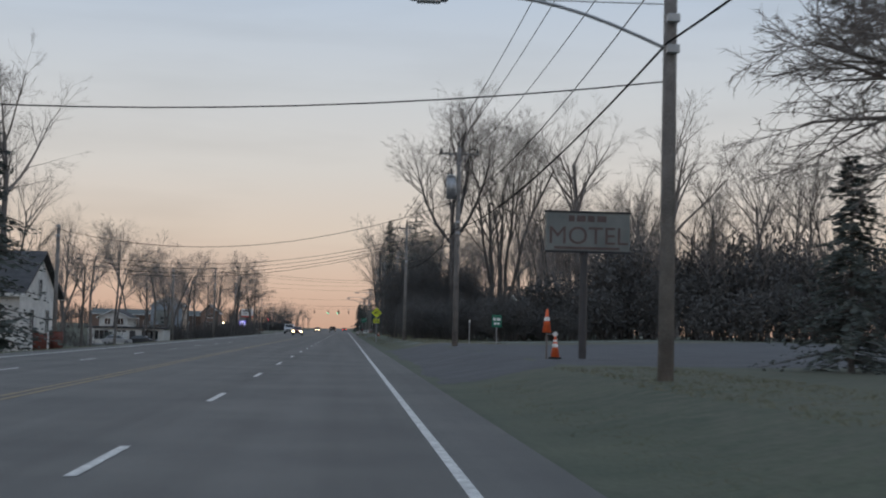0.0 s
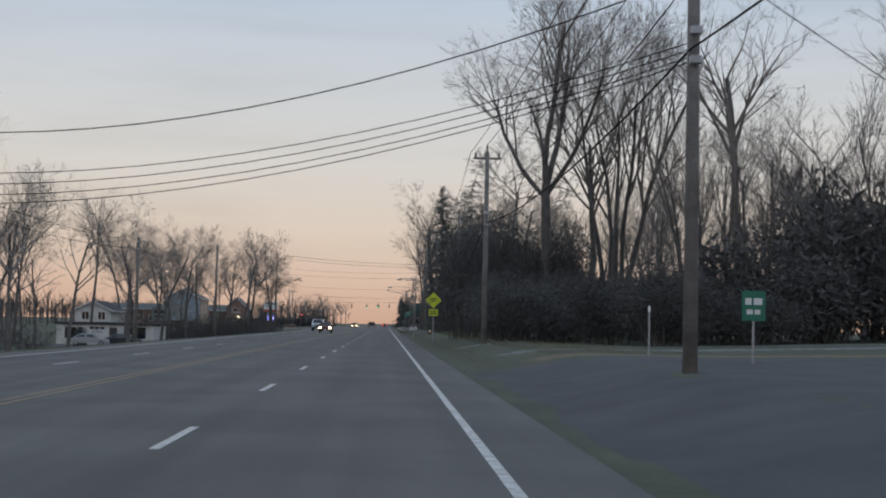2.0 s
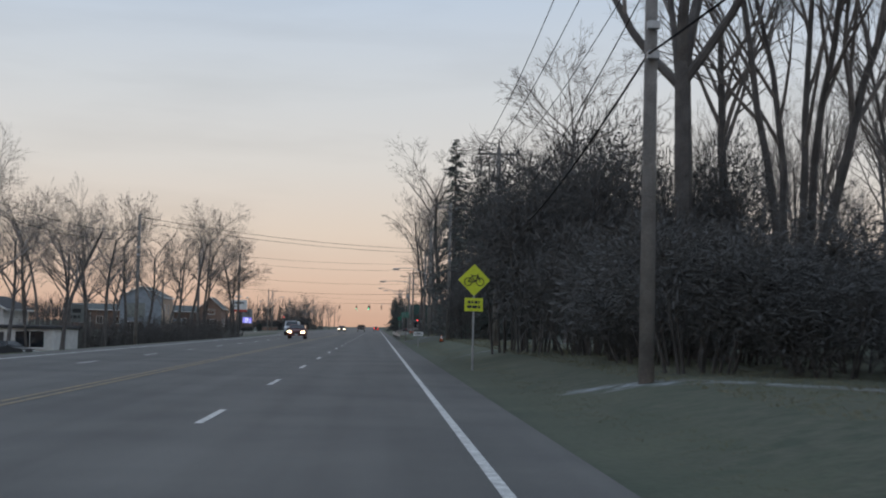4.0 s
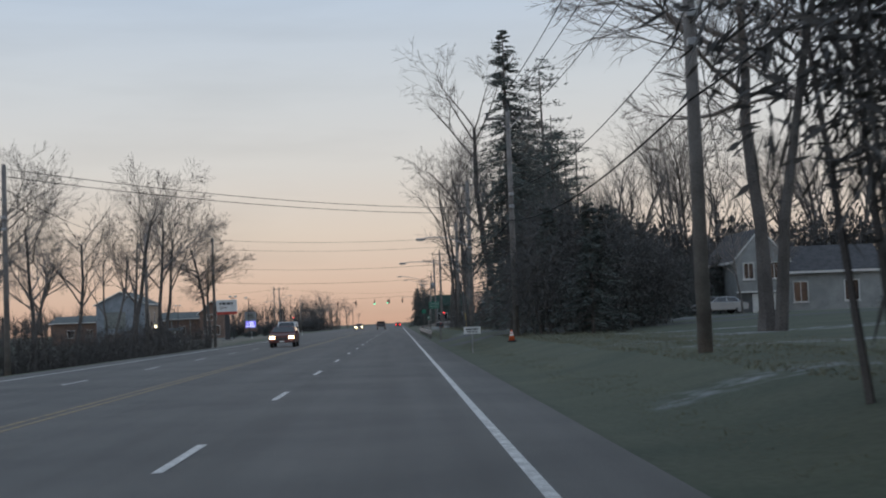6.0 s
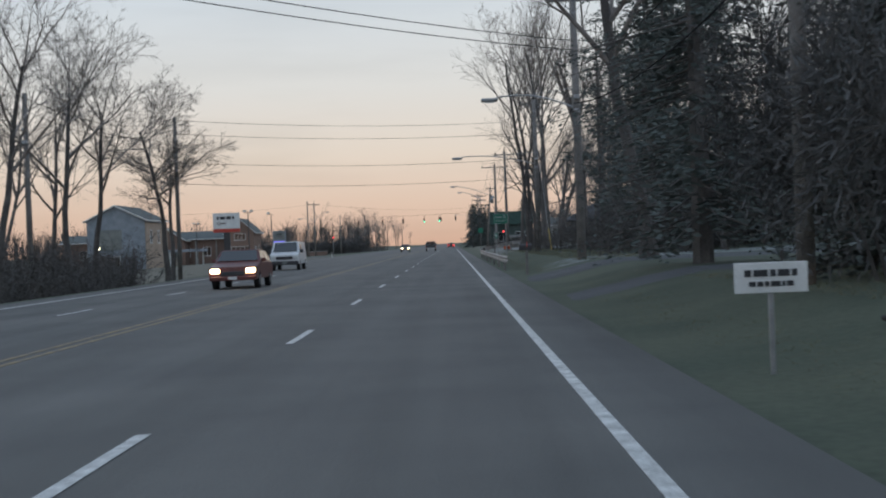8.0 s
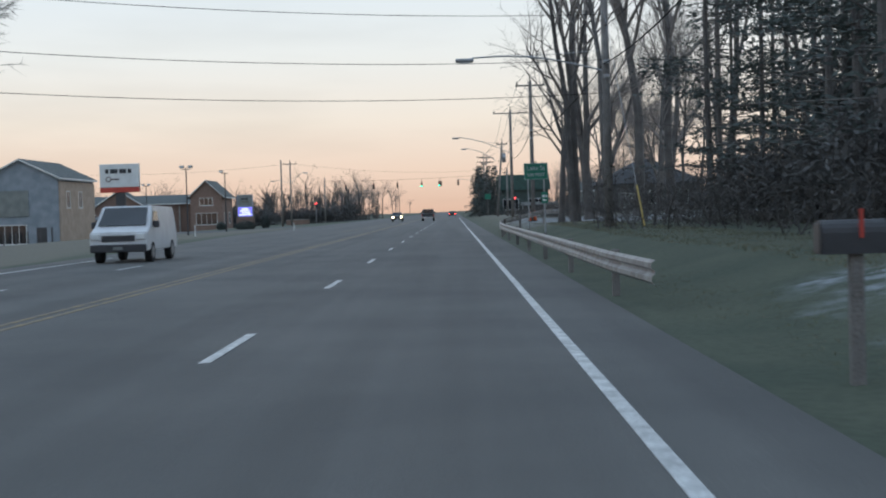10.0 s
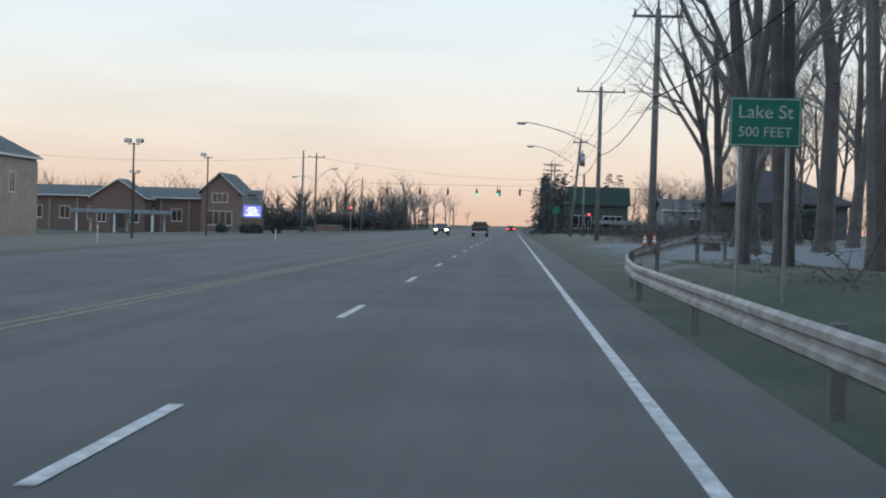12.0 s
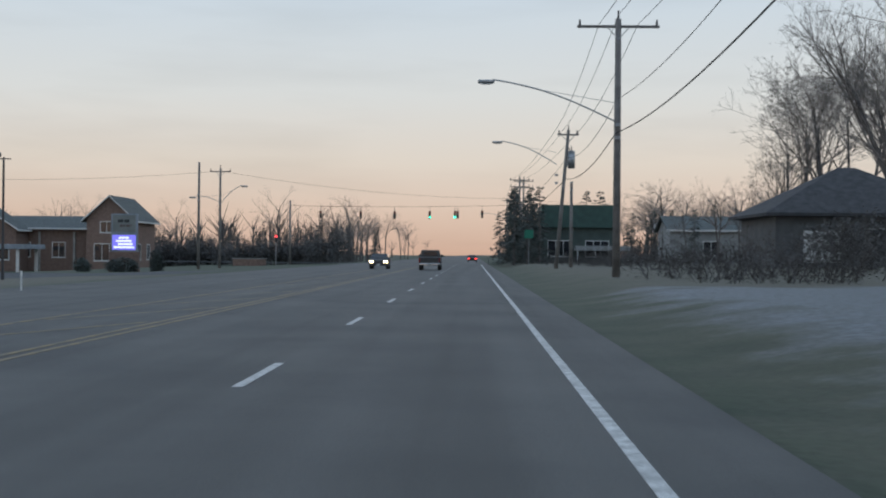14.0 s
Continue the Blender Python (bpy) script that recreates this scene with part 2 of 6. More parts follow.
YELLOW_PLASTIC = mat("yellow_plastic", (0.42, 0.3, 0.08), 0.6, 4, 0.2, 0)
TAIL = mat("red_lens", (0.25, 0.01, 0.01), 0.3, 4, 0.1, 0)
HEADLIGHT = lit("lit_headlight", (1.0, 0.72, 0.4), 14)
TAIL_LIT = lit("lit_tail_light", (1.0, 0.04, 0.03), 5)
GREEN_LIT = lit("lit_green_lens", (0.05, 1.0, 0.55), 4)
RED_LIT = lit("lit_red_lens", (1.0, 0.05, 0.05), 5)
LED_BLUE = lit("lit_violet_led_panel", (0.2, 0.17, 0.75), 0.85)
LED_WHITE = lit("lit_white_led_text", (0.8, 0.8, 1.0), 1.3)
PORCH = lit("lit_porch_bulb", (1.0, 0.8, 0.5), 9)


# ---- mesh helpers ----
def link(name, verts, faces, material, parent=None, label="", smooth=False):
    me = bpy.data.meshes.new(name)
    me.from_pydata([tuple(v) for v in verts], [], [tuple(f) for f in faces])
    me.materials.append(material)
    if smooth:
        me.shade_smooth()
    ob = new(name, me)
    ob.parent = parent
    if label:
        ob["label"] = label
    return ob


def part(name, bm, material, parent, label="", smooth=False):
    me = bpy.data.meshes.new(name)
    bm.to_mesh(me)
    bm.free()
    me.materials.append(material)
    if smooth:
        me.shade_smooth()
    ob = new(name, me)
    ob.parent = parent
    if label:
        ob["label"] = label
    return ob


def thing(name, m, label, category, group="", kind=""):
    ob = new(name)
    ob.empty_display_size = 0.3
    ob.matrix_world = m if isinstance(m, Matrix) else Matrix.Translation(m)
    return tagged(ob, label, category, group, kind)


def add_box(bm, lo, hi, bevel=0.0):
    lo, hi = Vector(lo), Vector(hi)
    got = bmesh.ops.create_cube(bm, size=1.0, matrix=Matrix.LocRotScale((lo + hi) / 2, None, [max(h - a, 1e-4) for a, h in zip(lo, hi)]))
    if bevel:
        edges = list({e for v in got["verts"] for e in v.link_edges})
        bmesh.ops.bevel(bm, geom=edges, offset=bevel, segments=1, affect="EDGES")
    return bm


def box(lo, hi, bevel=0.0):
    return add_box(bmesh.new(), lo, hi, bevel)


def add_rod(bm, a, b, r0, r1=None, sides=10):
    a, b = Vector(a), Vector(b)
    d = b - a
    rot = d.to_track_quat("Z", "Y").to_matrix().to_4x4()
    bmesh.ops.create_cone(bm, cap_ends=True, segments=sides, radius1=r0, radius2=r0 if r1 is None else r1, depth=d.length,
                          matrix=Matrix.Translation((a + b) / 2) @ rot)
    return bm


def rod(a, b, r0, r1=None, sides=10):
    return add_rod(bmesh.new(), a, b, r0, r1, sides)


def prism(points, depth, axis="y"):
    """A flat outline (x, z) given depth along y, or (y, z) along x."""
    bm = bmesh.new()
    if axis == "y":
        vs = [bm.verts.new((p[0], 0, p[1])) for p in points]
        way = (0, depth, 0)
    else:
        vs = [bm.verts.new((0, p[0], p[1])) for p in points]
        way = (depth, 0, 0)
    face = bm.faces.new(vs)
    got = bmesh.ops.extrude_face_region(bm, geom=[face])
    bmesh.ops.translate(bm, vec=way, verts=[g for g in got["geom"] if isinstance(g, bmesh.types.BMVert)])
    bmesh.ops.recalc_face_normals(bm, faces=bm.faces)
    return bm


def tubes(segs):
    """Verts and faces of many tapered tubes; a row is ax ay az bx by bz ra rb, and rb 0 ends in a point."""
    s = np.asarray(segs, float)
    verts, faces, base = [], [], 0
    tip = s[:, 7] == 0
    for sides, pick in ((7, (s[:, 6] > 0.07) & ~tip), (4, (s[:, 6] <= 0.07) & (s[:, 6] > 0.022) & ~tip), (3, (s[:, 6] <= 0.022) & ~tip), (0, tip)):
        q = s[pick]
        if not len(q):
            continue
        d = q[:, 3:6] - q[:, :3]
        d /= np.linalg.norm(d, axis=1, keepdims=True) + 1e-9
        ref = np.where(np.abs(d[:, 2:3]) < 0.9, [[0, 0, 1.0]], [[1.0, 0, 0]])
        u = np.cross(d, ref)
        u /= np.linalg.norm(u, axis=1, keepdims=True) + 1e-9
        w = np.cross(d, u)
        spike, sides = sides == 0, sides or 3
        a = np.arange(sides) * 2 * np.pi / sides
        ring = u[:, None] * np.cos(a)[None, :, None] + w[:, None] * np.sin(a)[None, :, None]
        v = np.concatenate([q[:, None, :3] + ring * q[:, None, 6:7], q[:, None, 3:6] + ring * q[:, None, 7:8]], 1)
        k = np.arange(sides)
        n = len(q)
        if spike:
            v = np.concatenate([v[:, :3], q[:, None, 3:6]], 1)
            f = np.array([[0, 1, 3], [1, 2, 3], [2, 0, 3]])
            verts.append(v.reshape(-1, 3))
            faces += (f[None] + (base + np.arange(n) * 4)[:, None, None]).reshape(-1, 3).tolist()
            continue
        f = np.stack([k, (k + 1) % sides, sides + (k + 1) % sides, sides + k], 1)
        verts.append(v.reshape(-1, 3))
        faces += ((f[None] + (base + np.arange(n) * 2 * sides)[:, None, None]).reshape(-1, 4)).tolist()
        base += n * 2 * sides
    return np.concatenate(verts), faces


def mesh_np(name, verts, faces, material):
    me = bpy.data.meshes.new(name)
    me.from_pydata(verts.tolist(), [], [tuple(f) for f in faces])
    me.materials.append(material)
    return me


def text_mesh(words, size, material, parent, m, name="lettering", squeeze=1.0):
    cu = bpy.data.curves.new(name, "FONT")
    cu.body, cu.size, cu.extrude, cu.align_x, cu.align_y = words, size, 0.004, "CENTER", "CENTER"
    tmp = bpy.data.objects.new(name, cu)
    scene.collection.objects.link(tmp)
    me = bpy.data.meshes.new_from_object(tmp.evaluated_get(bpy.context.evaluated_depsgraph_get()))
    bpy.data.objects.remove(tmp)
    me.materials.clear()
    me.materials.append(material)
    ob = new(name, me)
    ob.parent = parent
    ob.matrix_local = m @ Matrix.Diagonal((squeeze, 1, 1, 1))
    return ob


def smooth01(a, b, v):
    t = min(1.0, max(0.0, (v - a) / (b - a)))
    return t * t * (3 - 2 * t)


def road_left(y):
    return -14.2 - 3.2 * smooth01(262, 335, y)


def ground_z(x, y):
    """Height of the land: verge rises beside the near lane, the far side falls away."""
    if road_left(y) + 0.9 < x < 1.6:
        return -0.3
    if x > -8:
        z = -0.03 + (0.6 - 0.12 * smooth01(292, 304, y)) * smooth01(2.6, 6.5, x) + 0.5 * smooth01(9, 30, x)
    else:
        e = road_left(y)
        drop = 1.0 - 0.75 * smooth01(250, 310, y)
        z = -0.03 - drop * (0.7 * smooth01(-e, -e + 7, -x) + 1.2 * smooth01(-e + 6, -e + 16, -x)) - 0.9 * smooth01(40, 50, -x) * smooth01(250, 310, y)
    return z + 0.006 * noise.noise(Vector((x * 0.25, y * 0.25, 0)))

# ---- ground, road and markings ----
DASH_X, CYCLE, DASH_0 = -2.45, 12.192, 13.66


def build_ground():
    xs = [-2500, -1200, -600, -300, -160, -110, -90, -75, -64, -56, -50, -46, -42] + [-40 + i for i in range(22)] + \
         [-17.6, -17.2, -16.6, -16, -15.4, -14.8, -14.3, -13.8, -8, 1.5, 1.7, 2.6, 3, 3.5, 4, 4.6, 5.2, 6, 7, 8, 9, 10.5, 12, 14, 16, 19, 22, 26, 30,
          36, 44, 56, 75, 110, 160, 300, 600, 1200, 2500]
    ys = [-900, -300, -100] + [-40 + 4 * i for i in range(146)] + [560, 600, 660, 740, 850, 1000, 1400, 2200, 4500]
    verts = [(x, y, ground_z(x, y)) for y in ys for x in xs]
    n = len(xs)
    faces = [(j * n + i, j * n + i + 1, (j + 1) * n + i + 1, (j + 1) * n + i) for j in range(len(ys) - 1) for i in range(n - 1)]
    ob = link("ground", verts, faces, GRASS, smooth=True)
    tagged(ob, "short winter lawn and rough verge beside the road", "ground", kind="structure")


def strip(name, pts_l, pts_r, top, bottom, material, label, category="road"):
    """A slab between two edge lines running along y."""
    verts, faces = [], []
    for (xl, y), (xr, _) in zip(pts_l, pts_r):
        verts += [(xl, y, top), (xr, y, top), (xl, y, bottom), (xr, y, bottom)]
    for i in range(len(pts_l) - 1):
        a, b = 4 * i, 4 * i + 4
        faces += [(a, a + 1, b + 1, b), (a + 2, b + 2, b + 3, a + 3), (a, b, b + 2, a + 2), (a + 1, a + 3, b + 3, b + 1)]
    ob = link(name, verts, faces, material)
    return tagged(ob, label, category, kind="structure")


def build_road():
    ys = [-200 + 8 * i for i in range(220)] + [1800, 2600, 4000]
    strip("road", [(road_left(y), y) for y in ys], [(2.3, y) for y in ys], 0.0, -0.35, ASPHALT, "worn grey asphalt four-lane road with faint tyre tracks")
    strip("road_side_street", [(-160, 497), (-160, 509)], [(road_left(505) - 0.02, 497), (road_left(505) - 0.02, 509)], -0.02, -1.6, ASPHALT_OLD, "side street of grey asphalt crossing at the lights")
    strip("road_side_street", [(2.32, 497), (2.32, 509)], [(160, 497), (160, 509)], 0.75, -0.3, ASPHALT_OLD, "side street of grey asphalt crossing at the lights")
    # painted edge line, dashes, yellow pairs
    def line(name, x, w, y0, y1, material, label):
        strip(name, [(x - w / 2, y0), (x - w / 2, y1)], [(x + w / 2, y0), (x + w / 2, y1)], 0.006, 0.0, material, label, "marking")
    line("trim_edge_line", 1.15, 0.12, -60, 490, WHITE_LINE, "solid white painted edge line, worn in places")
    line("trim_edge_line", -12.9, 0.12, -60, 268, WHITE_LINE, "solid white painted edge line, worn in places")
    for x in (-6.02, -6.3):
        line("trim_centre_line", x, 0.11, -60, 485, YELLOW_LINE, "faded yellow painted centre line")
    line("trim_centre_line", -8.9, 0.11, 322, 485, YELLOW_LINE, "faded yellow painted centre line")
    for k in range(9):
        y = 322 + 7.5 * k
        ob = link("trim_hatch_bar", [(-8.7, y, 0.006), (-6.5, y + 7, 0.006), (-6.5, y + 7.5, 0.006), (-8.7, y + 0.5, 0.006)], [(0, 1, 2, 3)], YELLOW_LINE)
        tagged(ob, "faded yellow hatch bar of the painted median", "marking", "painted hatch bars", "structure")
    me = bpy.data.meshes.new("lane_dash")
    me.from_pydata([(-0.06, -1.52, 0.007), (0.06, -1.52, 0.007), (0.06, 1.52, 0.007), (-0.06, 1.52, 0.007)], [], [(0, 1, 2, 3)])
    me.materials.append(WHITE_LINE)
    for k in range(-6, 40):
        for x in (DASH_X, -9.6):
            if x < -5 and k > 20:
                continue
            ob = new("trim_lane_dash", me)
            ob.location = (x, DASH_0 + CYCLE * k, 0)
            tagged(ob, "white painted lane dash on grey asphalt", "marking", "lane dashes", "structure")


def sheet(name, x0, x1, y0, y1, material, label, lift=0.02, wob=0.6, seed=1, category="ground"):
    """A patch of other ground with an uneven outline laid on the land."""
    nx, ny = max(3, int((x1 - x0) / 1.0)), max(3, int((y1 - y0) / 1.6))
    verts, faces = [], []
    for j in range(ny + 1):
        for i in range(nx + 1):
            x, y = x0 + (x1 - x0) * i / nx, y0 + (y1 - y0) * j / ny
            x, y = x + wob * noise.noise(Vector((x * 0.27, y * 0.27, seed))), y + wob * noise.noise(Vector((x * 0.27, y * 0.27, seed + 9)))
            up = lift if 0 < i < nx and 0 < j < ny else -0.05
            verts.append((x, y, max(ground_z(x, y), -0.06) + up if x > 0 else ground_z(x, y) + up))
    n = nx + 1
    faces = [(j * n + i, j * n + i + 1, (j + 1) * n + i + 1, (j + 1) * n + i) for j in range(ny) for i in range(nx)]
    return tagged(link(name, verts, faces, material, smooth=True), label, category, kind="structure")


build_ground()
build_road()
sheet("pavement_motel_lot", 2.32, 40, 34, 87, ASPHALT_OLD, "grey asphalt parking lot beside the road")
sheet("pavement_driveway", 2.32, 34, 205, 211, ASPHALT_OLD, "narrow grey asphalt driveway across the lawn", 0.035)
sheet("pavement_driveway", 2.32, 26, 220, 228, ASPHALT_OLD, "narrow grey asphalt driveway across the lawn", 0.035)
sheet("pavement_forecourt", -60, -19.5, 192, 206, ASPHALT_OLD, "grey asphalt forecourt of the roadside shop", 0.022)
sheet("pavement_bank_lot", -75, -20, 390, 415, ASPHALT_OLD, "grey asphalt lot before the brick building", 0.022)
# ---- vegetation ----
def sprout(segs, rng, p, d, length, r, level, depth, up, wob, kids, spread):
    """One branch with its children: bends as it goes, tapers, and forks at uneven places."""
    n = 1 if level >= 3 else (6 if level == 0 else ((4, 3) if depth > 3 else (3, 2))[level - 1])
    pts = [(p, d, r)]
    r_end = r * (0.45 if level == 0 else 0.3)
    for i in range(n):
        d = d + rng.normal(0, wob, 3) + np.array([0, 0, up])
        d = d / np.linalg.norm(d)
        q = p + d * length / n
        ra, rb = r + (r_end - r) * i / n, r + (r_end - r) * (i + 1) / n
        segs.append((*p, *q, max(ra, 0.009), 0 if level >= depth else max(rb, 0.006)))
        p = q
        pts.append((p, d, rb))
    if level >= depth:
        return
    count = kids[level]
    for k in range(count):
        f = rng.uniform(0.3 if level else 0.38, 1.0) if k < count - 1 else 1.0
        i = min(n - 1, int(f * n))
        a, b = pts[i], pts[i + 1]
        g = f * n - i
        base = a[0] + (b[0] - a[0]) * min(1, g)
        rr = a[2] + (b[2] - a[2]) * min(1, g)
        axis = np.cross(a[1], rng.normal(0, 1, 3))
        axis /= np.linalg.norm(axis) + 1e-9
        ang = rng.uniform(spread[level] * 0.6, spread[level] * 1.2)
        nd = a[1] * math.cos(ang) + axis * math.sin(ang)
        ln = length * rng.uniform(0.42, 0.7) * (1.15 - 0.45 * f)
        sprout(segs, rng, base, nd, ln, min(rr * 0.62, r * (0.55 if level == 0 else 0.42)), level + 1, depth, up * 1.1, wob * 1.15, kids, spread)


def bare_tree_mesh(seed, h, trunks=1, lean=0.1, kids=(9, 6, 5, 5), depth=4, thick=0.02, up=0.05, spread=(0.75, 0.7, 0.75, 0.8), clear=0.0):
    rng = np.random.default_rng(seed)
    trunk, crown = [], []
    for k in range(trunks):
        a = rng.uniform(0, 6.28)
        d = np.array([math.cos(a) * lean, math.sin(a) * lean, 1.0])
        d /= np.linalg.norm(d)
        segs = []
        p = np.array([math.cos(a), math.sin(a), 0]) * (0.35 if trunks > 1 else 0)
        hh = h * rng.uniform(0.78, 1.0) if k else h
        r = hh * thick * (0.75 if trunks > 1 else 1)
        if clear:
            q = p + d * clear
            trunk.append((*p, *q, r * 1.25, r))
            p, hh = q, hh - clear
        sprout(segs, rng, p, d, hh * 0.72, r, 0, depth, up, 0.07, kids, spread)
        trunk += segs[:6]
        crown += segs[6:]
        # root flare
        b = trunk[0] if clear else segs[0]
        trunk.append((b[0], b[1], b[2] - 0.4, *(np.array(b[:3]) + d * 0.5), b[6] * 1.6, b[6]))
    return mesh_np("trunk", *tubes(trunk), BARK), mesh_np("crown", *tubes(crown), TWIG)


def conifer_mesh(seed, h, width, bottom=0.06, boughs=130, sprays=26, ragged=0.25, droop=0.25, fine=0.8):
    rng = np.random.default_rng(seed)
    trunk = [(0, 0, -0.4, 0, 0, h * 0.5, h * 0.017, h * 0.01), (0, 0, h * 0.5, 0, 0, h, h * 0.01, 0.02)]
    verts, faces = [], []
    for k in range(boughs):
        f = bottom + (1 - bottom) * (k + rng.uniform(0, 1)) / boughs
        z, ln = f * h, width * (1 - f) ** 0.8 * rng.uniform(1 - ragged, 1 + ragged) + 0.25
        a = rng.uniform(0, 6.283)
        out = np.array([math.cos(a), math.sin(a), 0.0])
        side = np.array([-math.sin(a), math.cos(a), 0.0])
        tip = out * ln + np.array([0, 0, -droop * ln + 0.25 * ln * (f > 0.8)])
        trunk.append((0, 0, z, *(np.array([0, 0, z]) + tip * 0.9), 0.03, 0.01))
        for s in range(sprays):
            g = rng.uniform(0.12, 1.0)
            c = np.array([0, 0, z]) + tip * g + np.array([0, 0, rng.uniform(-0.08, 0.05) * ln])
            w = (0.30 + 0.5 * (1 - g)) * rng.uniform(0.5, 1.1) * (0.5 + 0.1 * ln) * fine
            sg = 1 if s % 2 else -1
            d1 = side * sg * w + out * w * 0.55 + np.array([0, 0, rng.uniform(-0.35, 0.12) * w])
            t = np.cross(d1, rng.normal(0, 1, 3))
            t *= 0.17 * w / (np.linalg.norm(t) + 1e-9)
            b = len(verts)
            verts += [c, c + d1 * 0.5 + t, c + d1, c + d1 * 0.5 - t]
            faces.append((b, b + 1, b + 2, b + 3))
    return mesh_np("trunk", *tubes(trunk), BARK), mesh_np("crown", np.array(verts), np.array(faces), NEEDLE)


def pine_mesh(seed, h):
    """Tall pine: clear stem, dead stubs, ragged tufts high up."""
    rng = np.random.default_rng(seed)
    trunk = [(0, 0, -0.4, 0.1, 0, h * 0.5, h * 0.009, h * 0.0065), (0.1, 0, h * 0.5, 0, 0.1, h, h * 0.0065, 0.03)]
    verts, faces = [], []
    for k in range(78):
        f = round(rng.uniform(0.12, 1.0) * 13) / 13 + rng.uniform(-0.03, 0.03)
        z, a = f * h, rng.uniform(0, 6.283)
        ln = rng.uniform(1.6, 4.8) * (1.15 - f) + 0.4
        out = np.array([math.cos(a), math.sin(a), rng.uniform(-0.12, 0.22)])
        trunk.append((0, 0, z, *(np.array([0, 0, z]) + out * ln), 0.035, 0.012))
        if f < 0.35 and rng.uniform() < 0.4:
            continue
        for s in range(40 if f < 0.5 else 25):
            c = np.array([0, 0, z]) + out * ln * rng.uniform(0.35, 1.05) + rng.normal(0, 1, 3) * (0.34, 0.34, 0.09)
            d1 = rng.normal(0, 1, 3)
            d1 *= np.array([1, 1, 0.55]) * rng.uniform(0.25, 0.55) / np.linalg.norm(d1)
            t = np.cross(d1, rng.normal(0, 1, 3))
            t *= 0.05 / (np.linalg.norm(t) + 1e-9)
            b = len(verts)
            verts += [c, c + d1 * 0.5 + t, c + d1, c + d1 * 0.5 - t]
            faces.append((b, b + 1, b + 2, b + 3))
    return mesh_np("trunk", *tubes(trunk), BARK), mesh_np("crown", np.array(verts), np.array(faces), NEEDLE)


def thicket_mesh(seed, lx, ly, h, stems):
    """A tangle of leafless stems, twigs and clinging dead leaves."""
    rng = np.random.default_rng(seed)
    segs, verts, faces = [], [], []
    for k in range(stems):
        p = np.array([rng.uniform(-lx / 2, lx / 2), rng.uniform(-ly / 2, ly / 2), -0.3])
        hh = h * rng.uniform(0.45, 1.0)
        d = rng.normal(0, 0.22, 3) + np.array([0, 0, 1])
        r = rng.uniform(0.012, 0.035)
        n = 4
        for i in range(n):
            d = d + rng.normal(0, 0.2, 3)
            d /= np.linalg.norm(d)
            q = p + d * hh / n
            segs.append((*p, *q, r * (1 - 0.2 * i), r * (0.8 - 0.2 * i) + 0.004))
            for t in range(4):
                e = d + rng.normal(0, 0.75, 3)
                e /= np.linalg.norm(e)
                b = p + (q - p) * rng.uniform()
                tip = b + e * rng.uniform(0.4, 1.1)
                segs.append((*b, *tip, 0.013, 0))
                for s in range(2):
                    c = b + (tip - b) * rng.uniform(0.2, 1.1) + rng.normal(0, 0.1, 3)
                    w1, w2 = rng.normal(0, 0.065, 3), rng.normal(0, 0.065, 3)
                    v = len(verts)
                    verts += [c, c + w1, c + w2]
                    faces.append((v, v + 1, v + 2))
            p = q
    tv, tf = tubes(segs)
    off = len(tv)
    me = bpy.data.meshes.new("thicket")
    me.from_pydata(tv.tolist() + [tuple(v) for v in verts], [], [tuple(f) for f in tf] + [tuple(i + off for i in f) for f in faces])
    me.materials.append(BRUSH)
    return me


def forked_giant_mesh(seed, h, clear, r):
    """A stout bare trunk that splits high up into arching limbs, one of them reaching far out to the side."""
    rng = np.random.default_rng(seed)
    trunk = [(0, 0, -0.4, 0.05, 0, 1.2, r * 1.6, r * 1.05), (0.05, 0, 1.2, -0.15, 0.1, clear, r * 1.05, r * 0.82)]
    crown = []
    top = np.array([-0.15, 0.1, clear])
    for dx, dy, dz, ln, f in ((-0.95, 0.15, 0.75, 0.82, 0.5), (-0.22, -0.3, 1.0, 1.05, 0.62), (0.3, 0.35, 1.0, 1.1, 0.66), (0.72, -0.2, 0.85, 0.9, 0.52), (0.1, 0.8, 0.8, 0.85, 0.45)):
        d = np.array([dx, dy, dz])
        segs = []
        sprout(segs, rng, top - np.array([0, 0, rng.uniform(0, 1.2)]), d / np.linalg.norm(d), (h - clear) * 0.72 * ln, r * f, 0, 4, 0.055, 0.09, (10, 6, 5, 5), (0.62, 0.65, 0.75, 0.8))
        trunk += segs[:6]
        crown += segs[6:]
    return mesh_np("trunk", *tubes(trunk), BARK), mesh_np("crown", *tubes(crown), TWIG)


